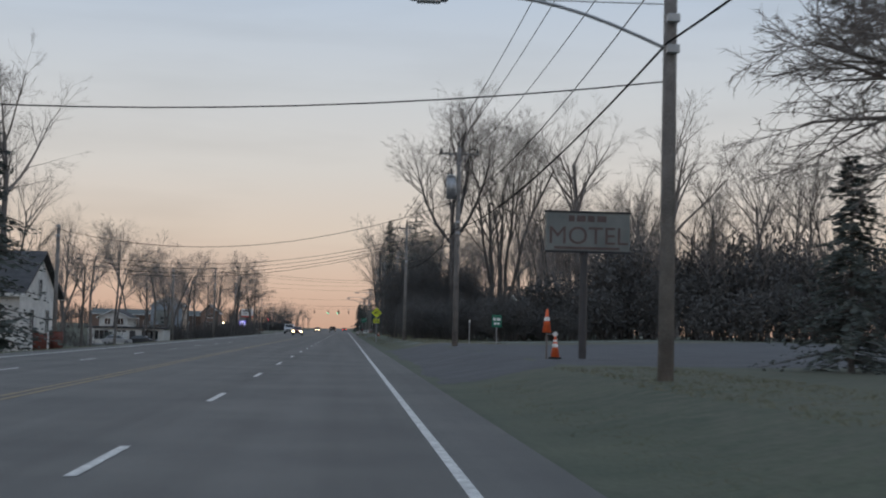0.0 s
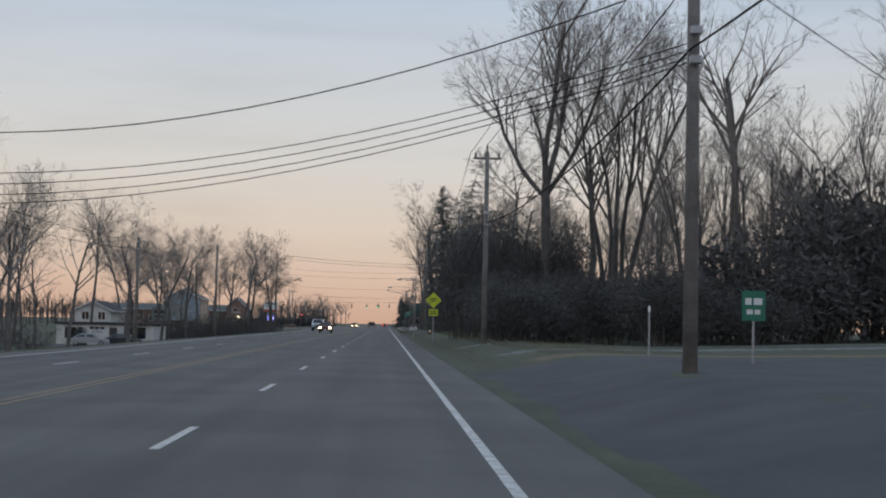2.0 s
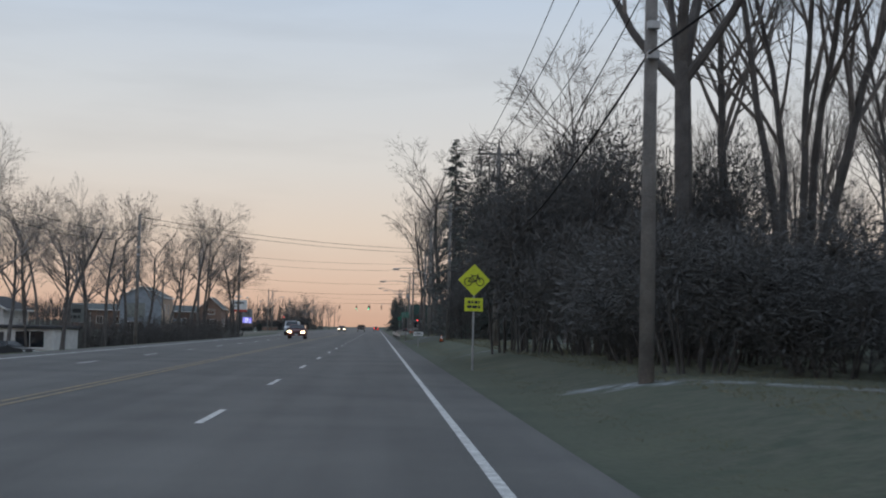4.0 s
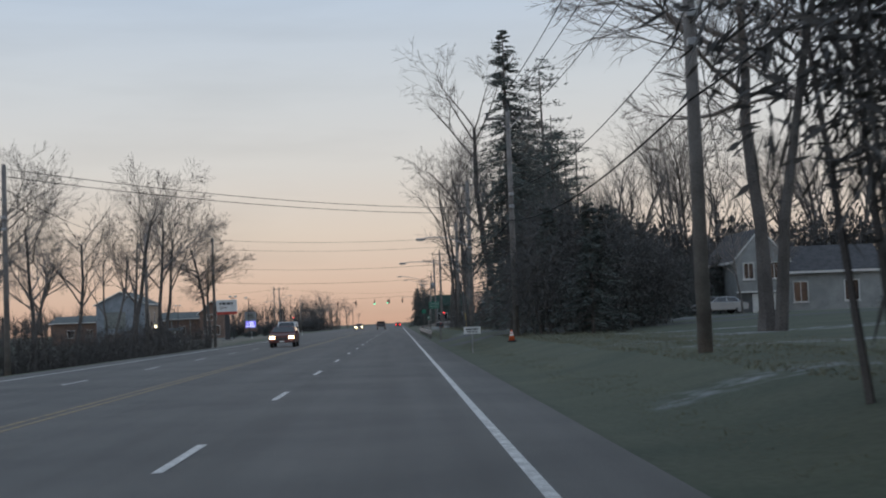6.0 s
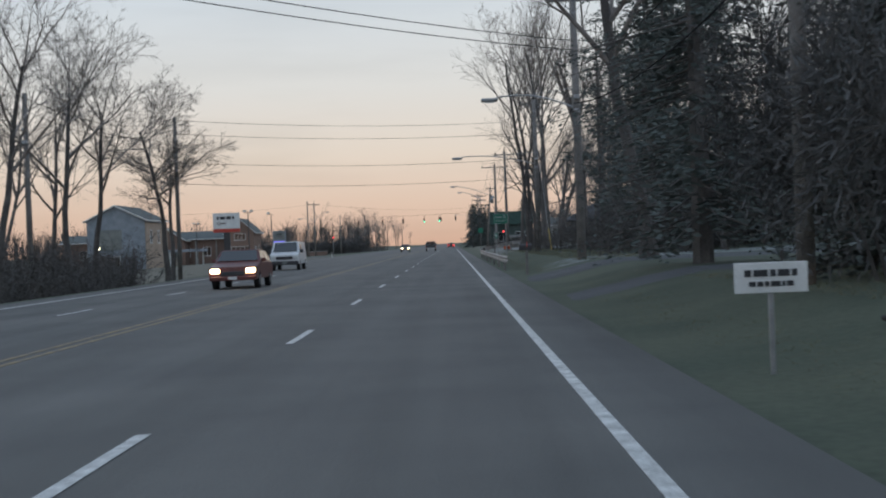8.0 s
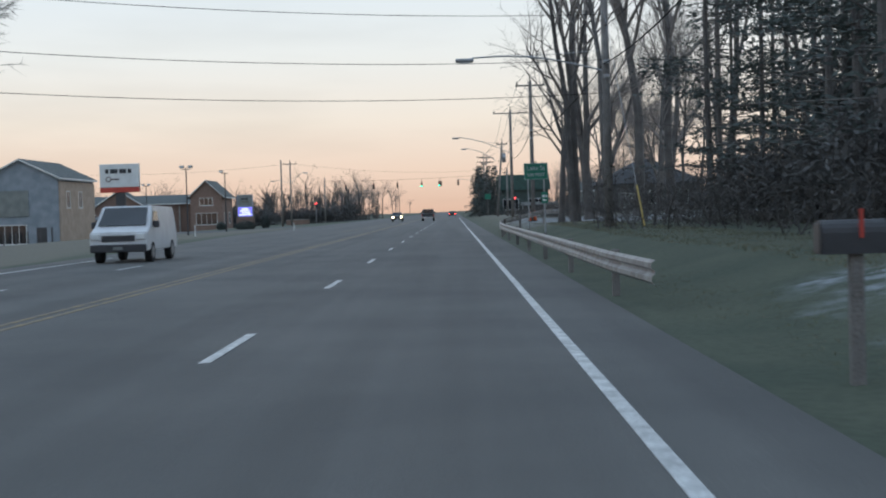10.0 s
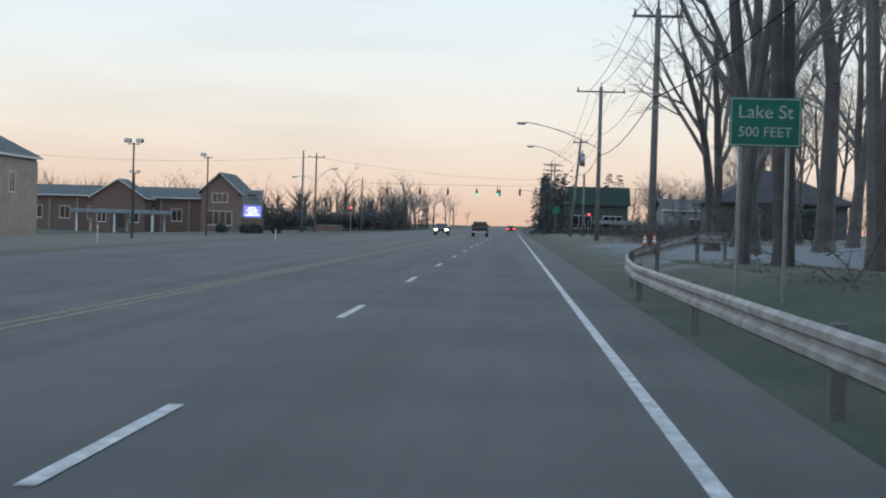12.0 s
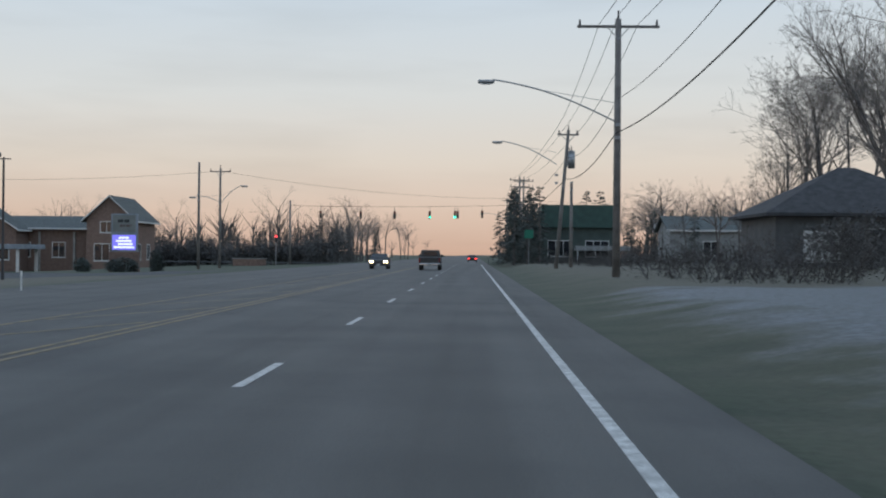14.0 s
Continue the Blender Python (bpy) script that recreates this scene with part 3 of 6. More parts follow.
def shrub_mesh(seed, lx, ly, h, leaves, long=0.18, broad=0.068):
    """A dense dark shrub: several lumps of small sprays over a tangle of stems, ragged at the top."""
    rng = np.random.default_rng(seed)
    segs, verts, faces = [], [], []
    lumps = [(rng.uniform(-0.32, 0.32) * lx, rng.uniform(-0.32, 0.32) * ly, h * rng.uniform(0.3, 0.66), rng.uniform(0.24, 0.38)) for k in range(9)]
    for x, y, z, r in lumps:
        segs.append((x * 0.5, y * 0.5, -0.3, x, y, z, 0.05, 0.02))
        for k in range(36):
            e = rng.normal(0, 1, 3) + np.array([0, 0, 0.6])
            e /= np.linalg.norm(e)
            segs.append((x, y, z, *(np.array([x, y, z]) + e * r * h * rng.uniform(0.7, 1.45)), 0.013, 0))
    for k in range(leaves):
        x, y, z, r = lumps[k % 9]
        d = rng.normal(0, 1, 3)
        d *= rng.uniform(0.15, 1.0) ** 0.35 / np.linalg.norm(d)
        c = np.array([x + d[0] * r * lx * 0.8, y + d[1] * r * ly * 0.8, max(0.02, z + d[2] * r * h * rng.uniform(0.8, 1.2))])
        w = rng.normal(0, long, 3) + d * long
        t = np.cross(w, rng.normal(0, 1, 3))
        t *= broad * rng.uniform(0.75, 1.25) / (np.linalg.norm(t) + 1e-9)
        v = len(verts)
        verts += [c, c + w * 0.5 + t, c + w, c + w * 0.5 - t]
        faces.append((v, v + 1, v + 2, v + 3))
    return mesh_np("branchwork", *tubes(segs), BRUSH), mesh_np("foliage", np.array(verts), np.array(faces), SHRUB)


def open_view(x, y):
    """The clearing between the road and the gabled house up its drive."""
    return 158 < y < 244 and (x + 4.5) / (y - 143.7) > 0.275 and (x - 4.5) / (y - 143.7) < 0.345


def plant(name, meshes, x, y, size, turn, label, category="tree", group="", z=None):
    ob = thing(name, Matrix.Translation((x, y, ground_z(x, y) if z is None else z)) @ pose(0, 0, 0, 0, 0, turn) @ Matrix.Scale(size, 4), label, category, group)
    for me in meshes:
        new(me.name.split(".")[0], me).parent = ob
    return ob


COTTON = bare_tree_mesh(14, 28, 5, 0.24, kids=(9, 6, 6, 5), clear=3.0, thick=0.0115, spread=(0.5, 0.6, 0.7, 0.8))
BROAD = [bare_tree_mesh(20 + k, 15, 1 + k % 2, 0.12, kids=(10, 6, 5, 5), clear=1.5, thick=0.013) for k in range(4)]
SLIM = [bare_tree_mesh(40 + k, 19, 1, 0.06, kids=(15, 6, 6), depth=3, thick=0.0075, clear=4.0, spread=(0.5, 0.55, 0.7)) for k in range(5)]
ROUND = [bare_tree_mesh(60 + k, 14, 1, 0.06, kids=(10, 6, 6, 5), spread=(0.85, 0.75, 0.8, 0.8), clear=2.0, thick=0.0125) for k in range(3)]
BIGOAK = [bare_tree_mesh(80 + k, 22, 1, 0.08, kids=(9, 6, 5, 5), thick=0.0145, clear=4.5, spread=(0.6, 0.7, 0.75, 0.8)) for k in range(3)]
SPRUCE = [conifer_mesh(100, 18, 4.3, boughs=290, sprays=60, ragged=0.3, fine=0.6)]
FIR = [conifer_mesh(110 + k, 9, 2.9, boughs=150, sprays=46, ragged=0.45, fine=0.9) for k in range(2)]
UPRIGHT = bare_tree_mesh(207, 20, 2, 0.05, kids=(9, 6, 5, 4), clear=6.5, thick=0.0105, spread=(0.6, 0.6, 0.7, 0.8))
GIANT = forked_giant_mesh(205, 29, 12.3, 0.42)
DENSE = [shrub_mesh(210 + k, 6.0, 5.0, 5.0, 2100) for k in range(4)]
TWIGGY = [shrub_mesh(220 + k, 6.0, 5.0, 5.0, 7500, 0.14, 0.019) for k in range(3)]
PINE = [pine_mesh(120 + k, 19) for k in range(3)]
THICK = [thicket_mesh(140 + k, 7, 4.5, 4.2, 28) for k in range(4)]
FORKED = [bare_tree_mesh(86 + k, 20, 2, 0.06, kids=(7, 5, 5, 4), thick=0.024, spread=(0.6, 0.7, 0.75, 0.8)) for k in range(2)]
LEANER = bare_tree_mesh(93, 19, 3, 0.3, kids=(9, 7, 5, 5), thick=0.02, spread=(0.55, 0.65, 0.7, 0.8))
OVERHANG = bare_tree_mesh(97, 13, 2, 0.12, kids=(14, 8, 6, 6), thick=0.016, up=0.0, clear=2.5, spread=(1.25, 0.6, 0.7, 0.8))
OAK = bare_tree_mesh(98, 11, 1, 0.1, kids=(22, 9, 7, 6), thick=0.017, up=-0.005, clear=2.6, spread=(1.4, 0.6, 0.7, 0.8))

FAR_ROUND = [bare_tree_mesh(160 + k, 14, 1, 0.06, kids=(10, 6, 6), depth=3, spread=(0.85, 0.75, 0.8), clear=2.0, thick=0.0125) for k in range(2)]
FAR_SLIM = [bare_tree_mesh(170 + k, 19, 1, 0.05, kids=(14, 6, 5), depth=3, thick=0.0085, clear=4.0, spread=(0.5, 0.6, 0.7)) for k in range(2)]
FAR_FIR = [conifer_mesh(180 + k, 9, 2.4, boughs=55, sprays=22, ragged=0.4, fine=1.25) for k in range(2)]


def grove(name, label, rows):
    """Many far trees joined: rows of trunk and crown meshes, x, y, size, turn."""
    verts, faces, slots, off = [], [], [], 0
    for meshes, x, y, size, turn in rows:
        m = np.array(Matrix.Translation((x, y, ground_z(x, y))) @ pose(0, 0, 0, 0, 0, turn) @ Matrix.Scale(size, 4))
        for k, me in enumerate(meshes):
            v = np.empty(len(me.vertices) * 3)
            me.vertices.foreach_get("co", v)
            verts.append(v.reshape(-1, 3) @ m[:3, :3].T + m[:3, 3])
            faces += [tuple(i + off for i in f.vertices) for f in me.polygons]
            slots.append(np.full(len(me.polygons), k if me.materials[0] != NEEDLE else 2))
            off += len(v) // 3
    me = bpy.data.meshes.new(name)
    me.from_pydata(np.concatenate(verts).tolist(), [], faces)
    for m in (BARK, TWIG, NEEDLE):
        me.materials.append(m)
    me.polygons.foreach_set("material_index", np.concatenate(slots).astype(np.int32))
    tagged(new(name, me), label, "woods", kind="stuff")


plant("tree", GIANT, 11.4, 139.5, 0.9, 0, "huge leafless cottonwood with a stout trunk forking high up")
plant("tree", COTTON, 16.6, 144.4, 0.95, 40, "tall leafless cottonwood with several upright trunks")
for x, y, s, a in ((25, 137, 1.1, 300), (17, 157, 0.95, 90)):
    plant("tree", BIGOAK[int(a) % 3], x, y, s, a, "large leafless tree with forking trunk", group="roadside wood")
plant("tree", PINE[0], 12.6, 241.5, 1.16, 20, "tall dark pine behind the spruce")
plant("tree", BROAD[0], 7.0, 222, 1.25, 110, "leafless tree spreading over the shoulder behind the spruce")
plant("tree", SPRUCE[0], 7.0, 212.2, 1.03, 0, "dark green spruce with drooping boughs", group="spruces")
for x, y, s in ((17.5, 226, 0.5), (19.2, 230, 0.45), (21.0, 234, 0.5), (24.6, 243, 0.5), (28.9, 249.5, 0.6), (27.4, 259, 0.7), (22, 236, 0.4)):
    plant("tree", FIR[int(y) % 2], x, y, s, 41 * x, "ragged dark fir beside the pale house", group="firs")
plant("tree", FIR[0], 8.8, 192, 0.66, 70, "ragged dark fir among leafless brush", group="firs")
plant("tree", UPRIGHT, 7.6, 297, 1.08, 60, "tall leafless tree spreading out of two trunks", group="stand of slender trees")
for x, y, s, a in ((6.7, 300, 0.9, 120), (8.9, 294, 1.0, 220)):
    plant("tree", SLIM[int(a) % 5], x, y, s * 1.25, a, "slender leafless tree with a long bare stem", group="stand of slender trees")
for me, x, y, s, a in ((FORKED[0], 10.8, 320.5, 1.15, 20), (FORKED[1], 9.9, 327, 0.72, 95), (BIGOAK[0], 15.4, 327, 1.25, 10), (FORKED[0], 19.5, 338, 1.0, 190), (BIGOAK[1], 17.5, 323, 1.1, 60), (BIGOAK[2], 20.5, 316, 1.0, 280),
                       (BIGOAK[0], 21, 352, 1.0, 130)):
    plant("tree", me, x, y, s, a, "thick-trunked leafless tree beside the frosted gravel", group="thick-trunked trees")
plant("tree", LEANER, 27.0, 383.5, 0.9, 150, "leafless tree leaning over the dark roof")
plant("tree", LEANER, 13.4, 342, 1.0, 0, "leafless tree with slim trunks leaning apart")
for x, y, s in ((7.6, 198, 0.7), (9.2, 203, 0.8), (10.8, 200, 0.72), (12.3, 206, 0.75), (13.6, 209, 0.7), (15.2, 213, 0.7), (16.8, 221, 0.6)):
    plant("tree", FIR[int(y) % 2], x, y, s, 37 * x, "ragged dark fir beside the drive", group="firs")
for x, y, s, a in ((22.6, 404, 0.6, 31), (24.6, 407, 0.78, 62), (26.5, 404, 0.95, 0), (29.0, 403, 1.1, 101), (32, 402.5, 1.2, 202), (29.5, 411, 1.15, 303), (36, 406, 1.25, 50), (27.5, 415, 1.1, 143), (39, 412, 1.25, 210)):
    plant("tree", BROAD[a % 4], x, y, s, a, "round-crowned leafless tree behind the dark roof", group="trees behind the dark roof")
plant("tree", OAK, 13.4, 27, 1.15, 30, "leafless oak spreading twiggy boughs over the lawn")
plant("tree", FIR[0], 12.5, 31.5, 0.6, 30, "small dark fir under the spreading oak", group="firs")
plant("tree", OVERHANG, 12.7, 177.5, 1.5, 200, "leafless tree with boughs over the lawn")
for x, y, a in ((-27, 142, 0), (-30, 152, 80), (-34, 160, 200), (-29, 168, 300), (-25.5, 178, 130)):
    plant("tree", ROUND[a % 3], x, y, 0.95, a, "leafless tree in the row across the road", group="row across the road")
plant("tree", OAK, 16.2, 32, 1.2, 160, "leafless oak spreading twiggy boughs over the lawn")
for x, y, s, a in ((21.5, 123, 0.85, 20), (27.5, 126, 0.95, 140), (33.5, 124, 0.9, 250)):
    plant("tree", BROAD[a % 4], x, y, s, a, "leafless tree behind the parking lot", group="roadside wood")
plant("tree", BIGOAK[1], 30.3, 120, 0.97, 40, "tall leafless tree rising out of the thicket", group="roadside wood")
for x, y, s, a in ((34.5, 119, 1.1, 20), (38.5, 121, 1.15, 130), (43.5, 119, 1.1, 250)):
    plant("tree", BROAD[a % 4], x, y, s, a, "leafless tree behind the parking lot", group="roadside wood")
for x, y, s, a in ((36.4, 117, 0.9, 75), (41, 118, 0.92, 160), (46.5, 122, 0.95, 300), (27.4, 118, 0.8, 210)):
    plant("tree", SLIM[a % 5], x, y, s, a, "slender leafless tree in the roadside wood", group="roadside wood")
plant("tree", BIGOAK[2], -27.0, 104, 1.05, 80, "leafless tree beside the white house")
plant("tree", BIGOAK[1], -32.0, 112, 1.0, 20, "leafless tree beside the white house")
plant("tree", FIR[1], -20.2, 72, 1.55, 10, "dark fir growing by the white house")
wide = plant("tree", OVERHANG, -18.6, 262.5, 1.0, 10, "leafless tree with a spreading crown beside the road")
wide.matrix_world = Matrix.Translation(wide.matrix_world.translation) @ Matrix.Diagonal((1.1, 1.1, 1.0, 1))

for x, y, a in ((27.6, 237, 30), (31.4, 239.5, 200)):
    plant("tree", ROUND[a % 3], x, y, 0.48, a, "small leafless tree before the pale house", group="small trees by the drive")
rng = random.Random(77)
# roadside wood along the near side
for k in range(20):
    x, y = rng.uniform(18, 30), 113 + k * 4.6 + rng.uniform(-1.5, 1.5)
    if open_view(x, y):
        continue
    plant("tree", rng.choice(SLIM), x, y, rng.uniform(0.48, 0.7) + 0.25 * smooth01(125, 145, y), rng.uniform(0, 360), "slender leafless tree in the roadside wood", group="roadside wood")
for k in range(16):
    x, y = rng.uniform(14, 26), 118 + k * 6.4 + rng.uniform(-3, 3)
    if open_view(x, y):
        continue
    plant("tree", rng.choice(FIR), x, y, rng.uniform(0.4, 0.6), rng.uniform(0, 360), "ragged dark fir among leafless brush", group="firs")
for k in range(12):
    x, y = 19 + 2.6 * k + rng.uniform(-1, 1), 113 + rng.uniform(0, 9) - 0.3 * k
    plant("tree", rng.choice(SLIM + BROAD), x, y, rng.uniform(0.5, 0.72), rng.uniform(0, 360), "slender leafless tree in the roadside wood", group="roadside wood")
# pine wood
for k in range(12):
    y = 239 + k * 5.6 + rng.uniform(-1, 1)
    x = rng.uniform(9.5, 16) + 0.12 * (y - 236)
    plant("tree", rng.choice(PINE), x, y, rng.uniform(0.85, 1.1), rng.uniform(0, 360), "tall dark pine with a bare lower stem", group="pine wood")
for k in range(7):
    x, y = rng.uniform(12, 17), 256 + k * 6.4 + rng.uniform(-1, 1)
    plant("tree", rng.choice(PINE), x, y, rng.uniform(0.9, 1.15), rng.uniform(0, 360), "tall dark pine with a bare lower stem", group="pine wood")
for k in range(13):
    x, y = rng.uniform(15, 36), 287 + k * 4.2
    plant("tree", rng.choice(SLIM), x, y, rng.uniform(0.8, 1.0), rng.uniform(0, 360), "slender leafless tree in the roadside wood", group="roadside wood")
# row of trees across the road
for k in range(17):
    x, y = -20.5 - (k % 3) * 5.0 + rng.uniform(-1.2, 1.2), 201 + k * 3.5 + rng.uniform(-1.2, 1.2)
    if x > -24 and y < 222:
        x -= 9
    plant("tree", rng.choice(ROUND + BROAD), x, y, rng.uniform(0.85, 1.05), rng.uniform(0, 360), "leafless tree in the row across the road", group="row across the road")
# distant trees behind that row and beyond the crossing, and the inner wood
rows = []
for k in range(18):
    rows.append((rng.choice(FAR_ROUND + FAR_SLIM), -36 - rng.uniform(0, 24), 108 + k * 8.6, rng.uniform(0.9, 1.2), rng.uniform(0, 360)))
for k in range(46):
    rows.append((rng.choice(FAR_ROUND + FAR_ROUND + FAR_FIR[:1]), -21 - rng.uniform(0, 1) ** 1.4 * 150, 515 + rng.uniform(0, 90), rng.uniform(0.6, 0.92), rng.uniform(0, 360)))
for k in range(12):
    rows.append((rng.choice(FAR_FIR), 4.7 + rng.uniform(0, 3.2), 452 + 2 * k, rng.uniform(0.75, 1.1), rng.uniform(0, 360)))
for k in range(24):
    rows.append((rng.choice(FAR_FIR), 6.5 + rng.uniform(0, 14), 505 + k * 8 + rng.uniform(-3, 3), rng.uniform(1.0, 1.45), rng.uniform(0, 360)))
for k in range(18):
    rows.append((rng.choice(FAR_ROUND), 22 + rng.uniform(0, 40), 470 + k * 10, rng.uniform(0.5, 0.8), rng.uniform(0, 360)))
for k in range(34):
    rows.append((rng.choice(FAR_ROUND + FAR_FIR), 20 + rng.uniform(0, 34), 452 + rng.uniform(0, 45), rng.uniform(0.5, 0.75), rng.uniform(0, 360)))
for k in range(26):
    side = 1 if k % 2 else -1
    rows.append((rng.choice(FAR_ROUND + FAR_FIR), side * (11 + rng.uniform(0, 60)) - (8 if side < 0 else 0), 640 + k * 36, rng.uniform(0.9, 1.5), rng.uniform(0, 360)))
for k in range(22):
    rows.append(((FAR_ROUND + FAR_ROUND + FAR_FIR)[k % 6], -18.5 - rng.uniform(0, 24), 560 + k * 9, rng.uniform(0.75, 1.1), rng.uniform(0, 360)))
grove("distant_trees", "distant leafless trees and firs beyond the crossing", rows)
rows = []
for k in range(46):
    x, y = rng.uniform(30, 66), 96 + k * 3.1 + rng.uniform(-2, 2)
    if not open_view(x, y) and not (28 < x < 46 and 238 < y < 262):
        rows.append((rng.choice(FAR_SLIM + FAR_ROUND), x, y, rng.uniform(0.5, 0.8) + 0.28 * smooth01(125, 145, y), rng.uniform(0, 360)))
for k in range(20):
    x, y = 24 + rng.uniform(0, 46), 262 + rng.uniform(0, 34)
    rows.append((rng.choice(FAR_SLIM), x, y, rng.uniform(0.85, 1.15), rng.uniform(0, 360)))
for k in range(16):
    rows.append(((FAR_SLIM + FAR_ROUND)[k % 4], 24 + (k % 8) * 6.4, 263 + (k // 8) * 12 + (k * 7 % 9), (0.95 if k % 4 < 2 else 1.3) + 0.05 * (k % 5), 53 * k))
grove("inner_wood", "leafless trees filling the wood behind the verge", rows)


def brush(x, y, sx, sz, turn):
    if open_view(x, y):
        return None
    ob = new("brush", rng.choice(THICK))
    ob.matrix_world = Matrix.Translation((x, y, ground_z(x, y))) @ pose(0, 0, 0, 0, 0, turn) @ Matrix.Diagonal((sx, sx, sz, 1))
    return tagged(ob, "dense leafless brush with clinging dead leaves", "brush", "brush", "stuff")


def shrub(x, y, size, tall):
    kinds = TWIGGY if x < 18 and (105 < y < 152 or 190 < y < 220) else DENSE
    ob = plant("shrub", kinds[int(x * 7 + y) % len(kinds)], x, y, size, 47 * x + 13 * y, "dense dark shrub in the roadside thicket", "shrub", "thicket shrubs")
    ob.scale.z = size * tall
    return ob


# thicket that closes in on the shoulder beyond the lot
for k in range(10):
    y = 110 + 3.3 * k
    edge = 12.5 - 6.8 * smooth01(107, 121, y)
    for row in range(3):
        shrub(edge + 1.6 + 4.4 * row + rng.uniform(-1, 1), y + rng.uniform(-1.2, 1.2) + 1.2 * row, rng.uniform(0.8, 1.05), rng.uniform(0.6, 0.85) + 0.006 * (y - 110))
for k in range(7):
    shrub(6.0 + 2.4 * (k % 4) + rng.uniform(-0.6, 0.6), 141.5 + 4.2 * (k // 4) + rng.uniform(-1, 1), rng.uniform(1.0, 1.2), rng.uniform(1.5, 1.85))
for k in range(8):
    shrub(24 + 4.0 * k, 117 + rng.uniform(-1.5, 2.5), rng.uniform(1.3, 1.5), rng.uniform(1.05, 1.3))
for k in range(7):
    shrub(25 + 4.6 * k, 124 + rng.uniform(-1.5, 2.5), rng.uniform(1.4, 1.6), rng.uniform(1.2, 1.5))
for k in range(9):
    shrub(14 + 4.3 * k, 111 + rng.uniform(-1, 2.5), rng.uniform(0.95, 1.2), rng.uniform(0.85, 1.2))
for x, y, size, tall in ((7.4, 196, 0.9, 1.2), (9.8, 199, 1.1, 1.4), (12.0, 203, 0.95, 1.4), (14.2, 208, 0.9, 1.3), (8.6, 204, 1.0, 1.5), (16.6, 216, 0.75, 1.2), (26.4, 250, 1.0, 1.35), (24.2, 248, 0.95, 1.2),
                         (19.2, 371, 0.75, 0.85), (22.0, 376, 0.6, 0.8)):
    shrub(x, y, size, tall)
for k in range(13):
    shrub(10.5 + rng.uniform(0, 3) + 0.07 * k * 3.4, 240 + 3.4 * k, rng.uniform(0.8, 1.0), rng.uniform(0.6, 0.95))
    shrub(17 + rng.uniform(0, 5), 240 + 3.4 * k, rng.uniform(1.0, 1.2), rng.uniform(1.0, 1.5))
for k in range(9):
    shrub(22 + 3.6 * k, 264 + rng.uniform(-1.5, 2), rng.uniform(1.35, 1.55), rng.uniform(1.25, 1.6))
for k in range(22):
    shrub(-24 - 2.3 * k, 508 + rng.uniform(0, 8), 1.2, rng.uniform(0.5, 0.9))
brush(13.0, 352, 0.7, 0.7, 40)
for k in range(9):
    brush(-17.2 - rng.uniform(0, 4), 227 + k * 3.3, 0.9, rng.uniform(0.55, 0.95), rng.uniform(0, 360))
for k in range(16):
    brush(rng.uniform(8, 15), 236 + k * 3.3, 1.0, rng.uniform(0.5, 1.0), rng.uniform(0, 360))
for k in range(16):
    brush(rng.uniform(-26, -20.5), 222 + k * 2.5, 1.0, rng.uniform(0.45, 1.0), rng.uniform(0, 360))
for k in range(14):
    brush(rng.uniform(-36, -25), 224 + k * 3.0, 1.3, rng.uniform(0.8, 1.3), rng.uniform(0, 360))
for k in range(26):
    x, y = rng.uniform(17.5, 36), rng.uniform(424, 474)
    plant("tree", rng.choice(FAR_ROUND + FAR_FIR), x, y, rng.uniform(0.45, 0.7), rng.uniform(0, 360), "small leafless tree in scrub near the crossing", group="scrub near the crossing")
for k in range(6):
    brush(10 + 1.9 * k, 474.5, 0.8, rng.uniform(0.3, 0.5), rng.uniform(0, 360))
for k in range(14):
    x = rng.uniform(8.5, 30)
    brush(x, rng.uniform(420, 470), 1.3, rng.uniform(0.5, 0.9) * (0.4 if x < 17 else 1.0), rng.uniform(0, 360))
for x, y, s in ((13, 361, 0.6), (16.5, 366, 0.8), (20, 352, 0.7)):
    brush(x, y, 1.0, s, 30 * x)
for k in range(11):
    brush(rng.uniform(9, 26), 352 + k * 8, rng.uniform(0.7, 1.1), rng.uniform(0.2, 0.65), rng.uniform(0, 360))
for k in range(20):
    brush(-22 - rng.uniform(0, 50), 512 + rng.uniform(0, 40), 1.6, rng.uniform(0.8, 1.5), rng.uniform(0, 360))
for k in range(12):
    brush(-34 - rng.uniform(0, 12), 112 + 7 * k, 1.3, rng.uniform(0.6, 1.1), rng.uniform(0, 360))


def far_woods(name, x0, x1, y, h, seed):
    """A far belt of twiggy crowns along the horizon."""
    r = np.random.default_rng(seed)
    segs = []
    n = int((x1 - x0) / 1.2)
    for k in range(n):
        x = x0 + (x1 - x0) * (k + r.uniform()) / n
        p = np.array([x, y + r.uniform(-25, 25), -3.0])
        hh = h * (0.7 + 0.3 * math.sin(x * 0.05 + seed) * math.sin(x * 0.021)) * r.uniform(0.8, 1.1)
        q = p + np.array([r.normal(0, 0.4), 0, hh * 0.6 + 3])
        segs.append((*p, *q, 0.2, 0.1))
        for b in range(14):
            d = np.array([r.normal(0, 0.5), r.normal(0, 0.5), 1.0])
            s = p + (q - p) * r.uniform(0.45, 1)
            segs.append((*s, *(s + d * hh * r.uniform(0.2, 0.42)), 0.11, 0))
    ob = link(name, *tubes(segs), BRUSH)
    tagged(ob, "far belt of leafless woods along the horizon", "woods", kind="stuff")


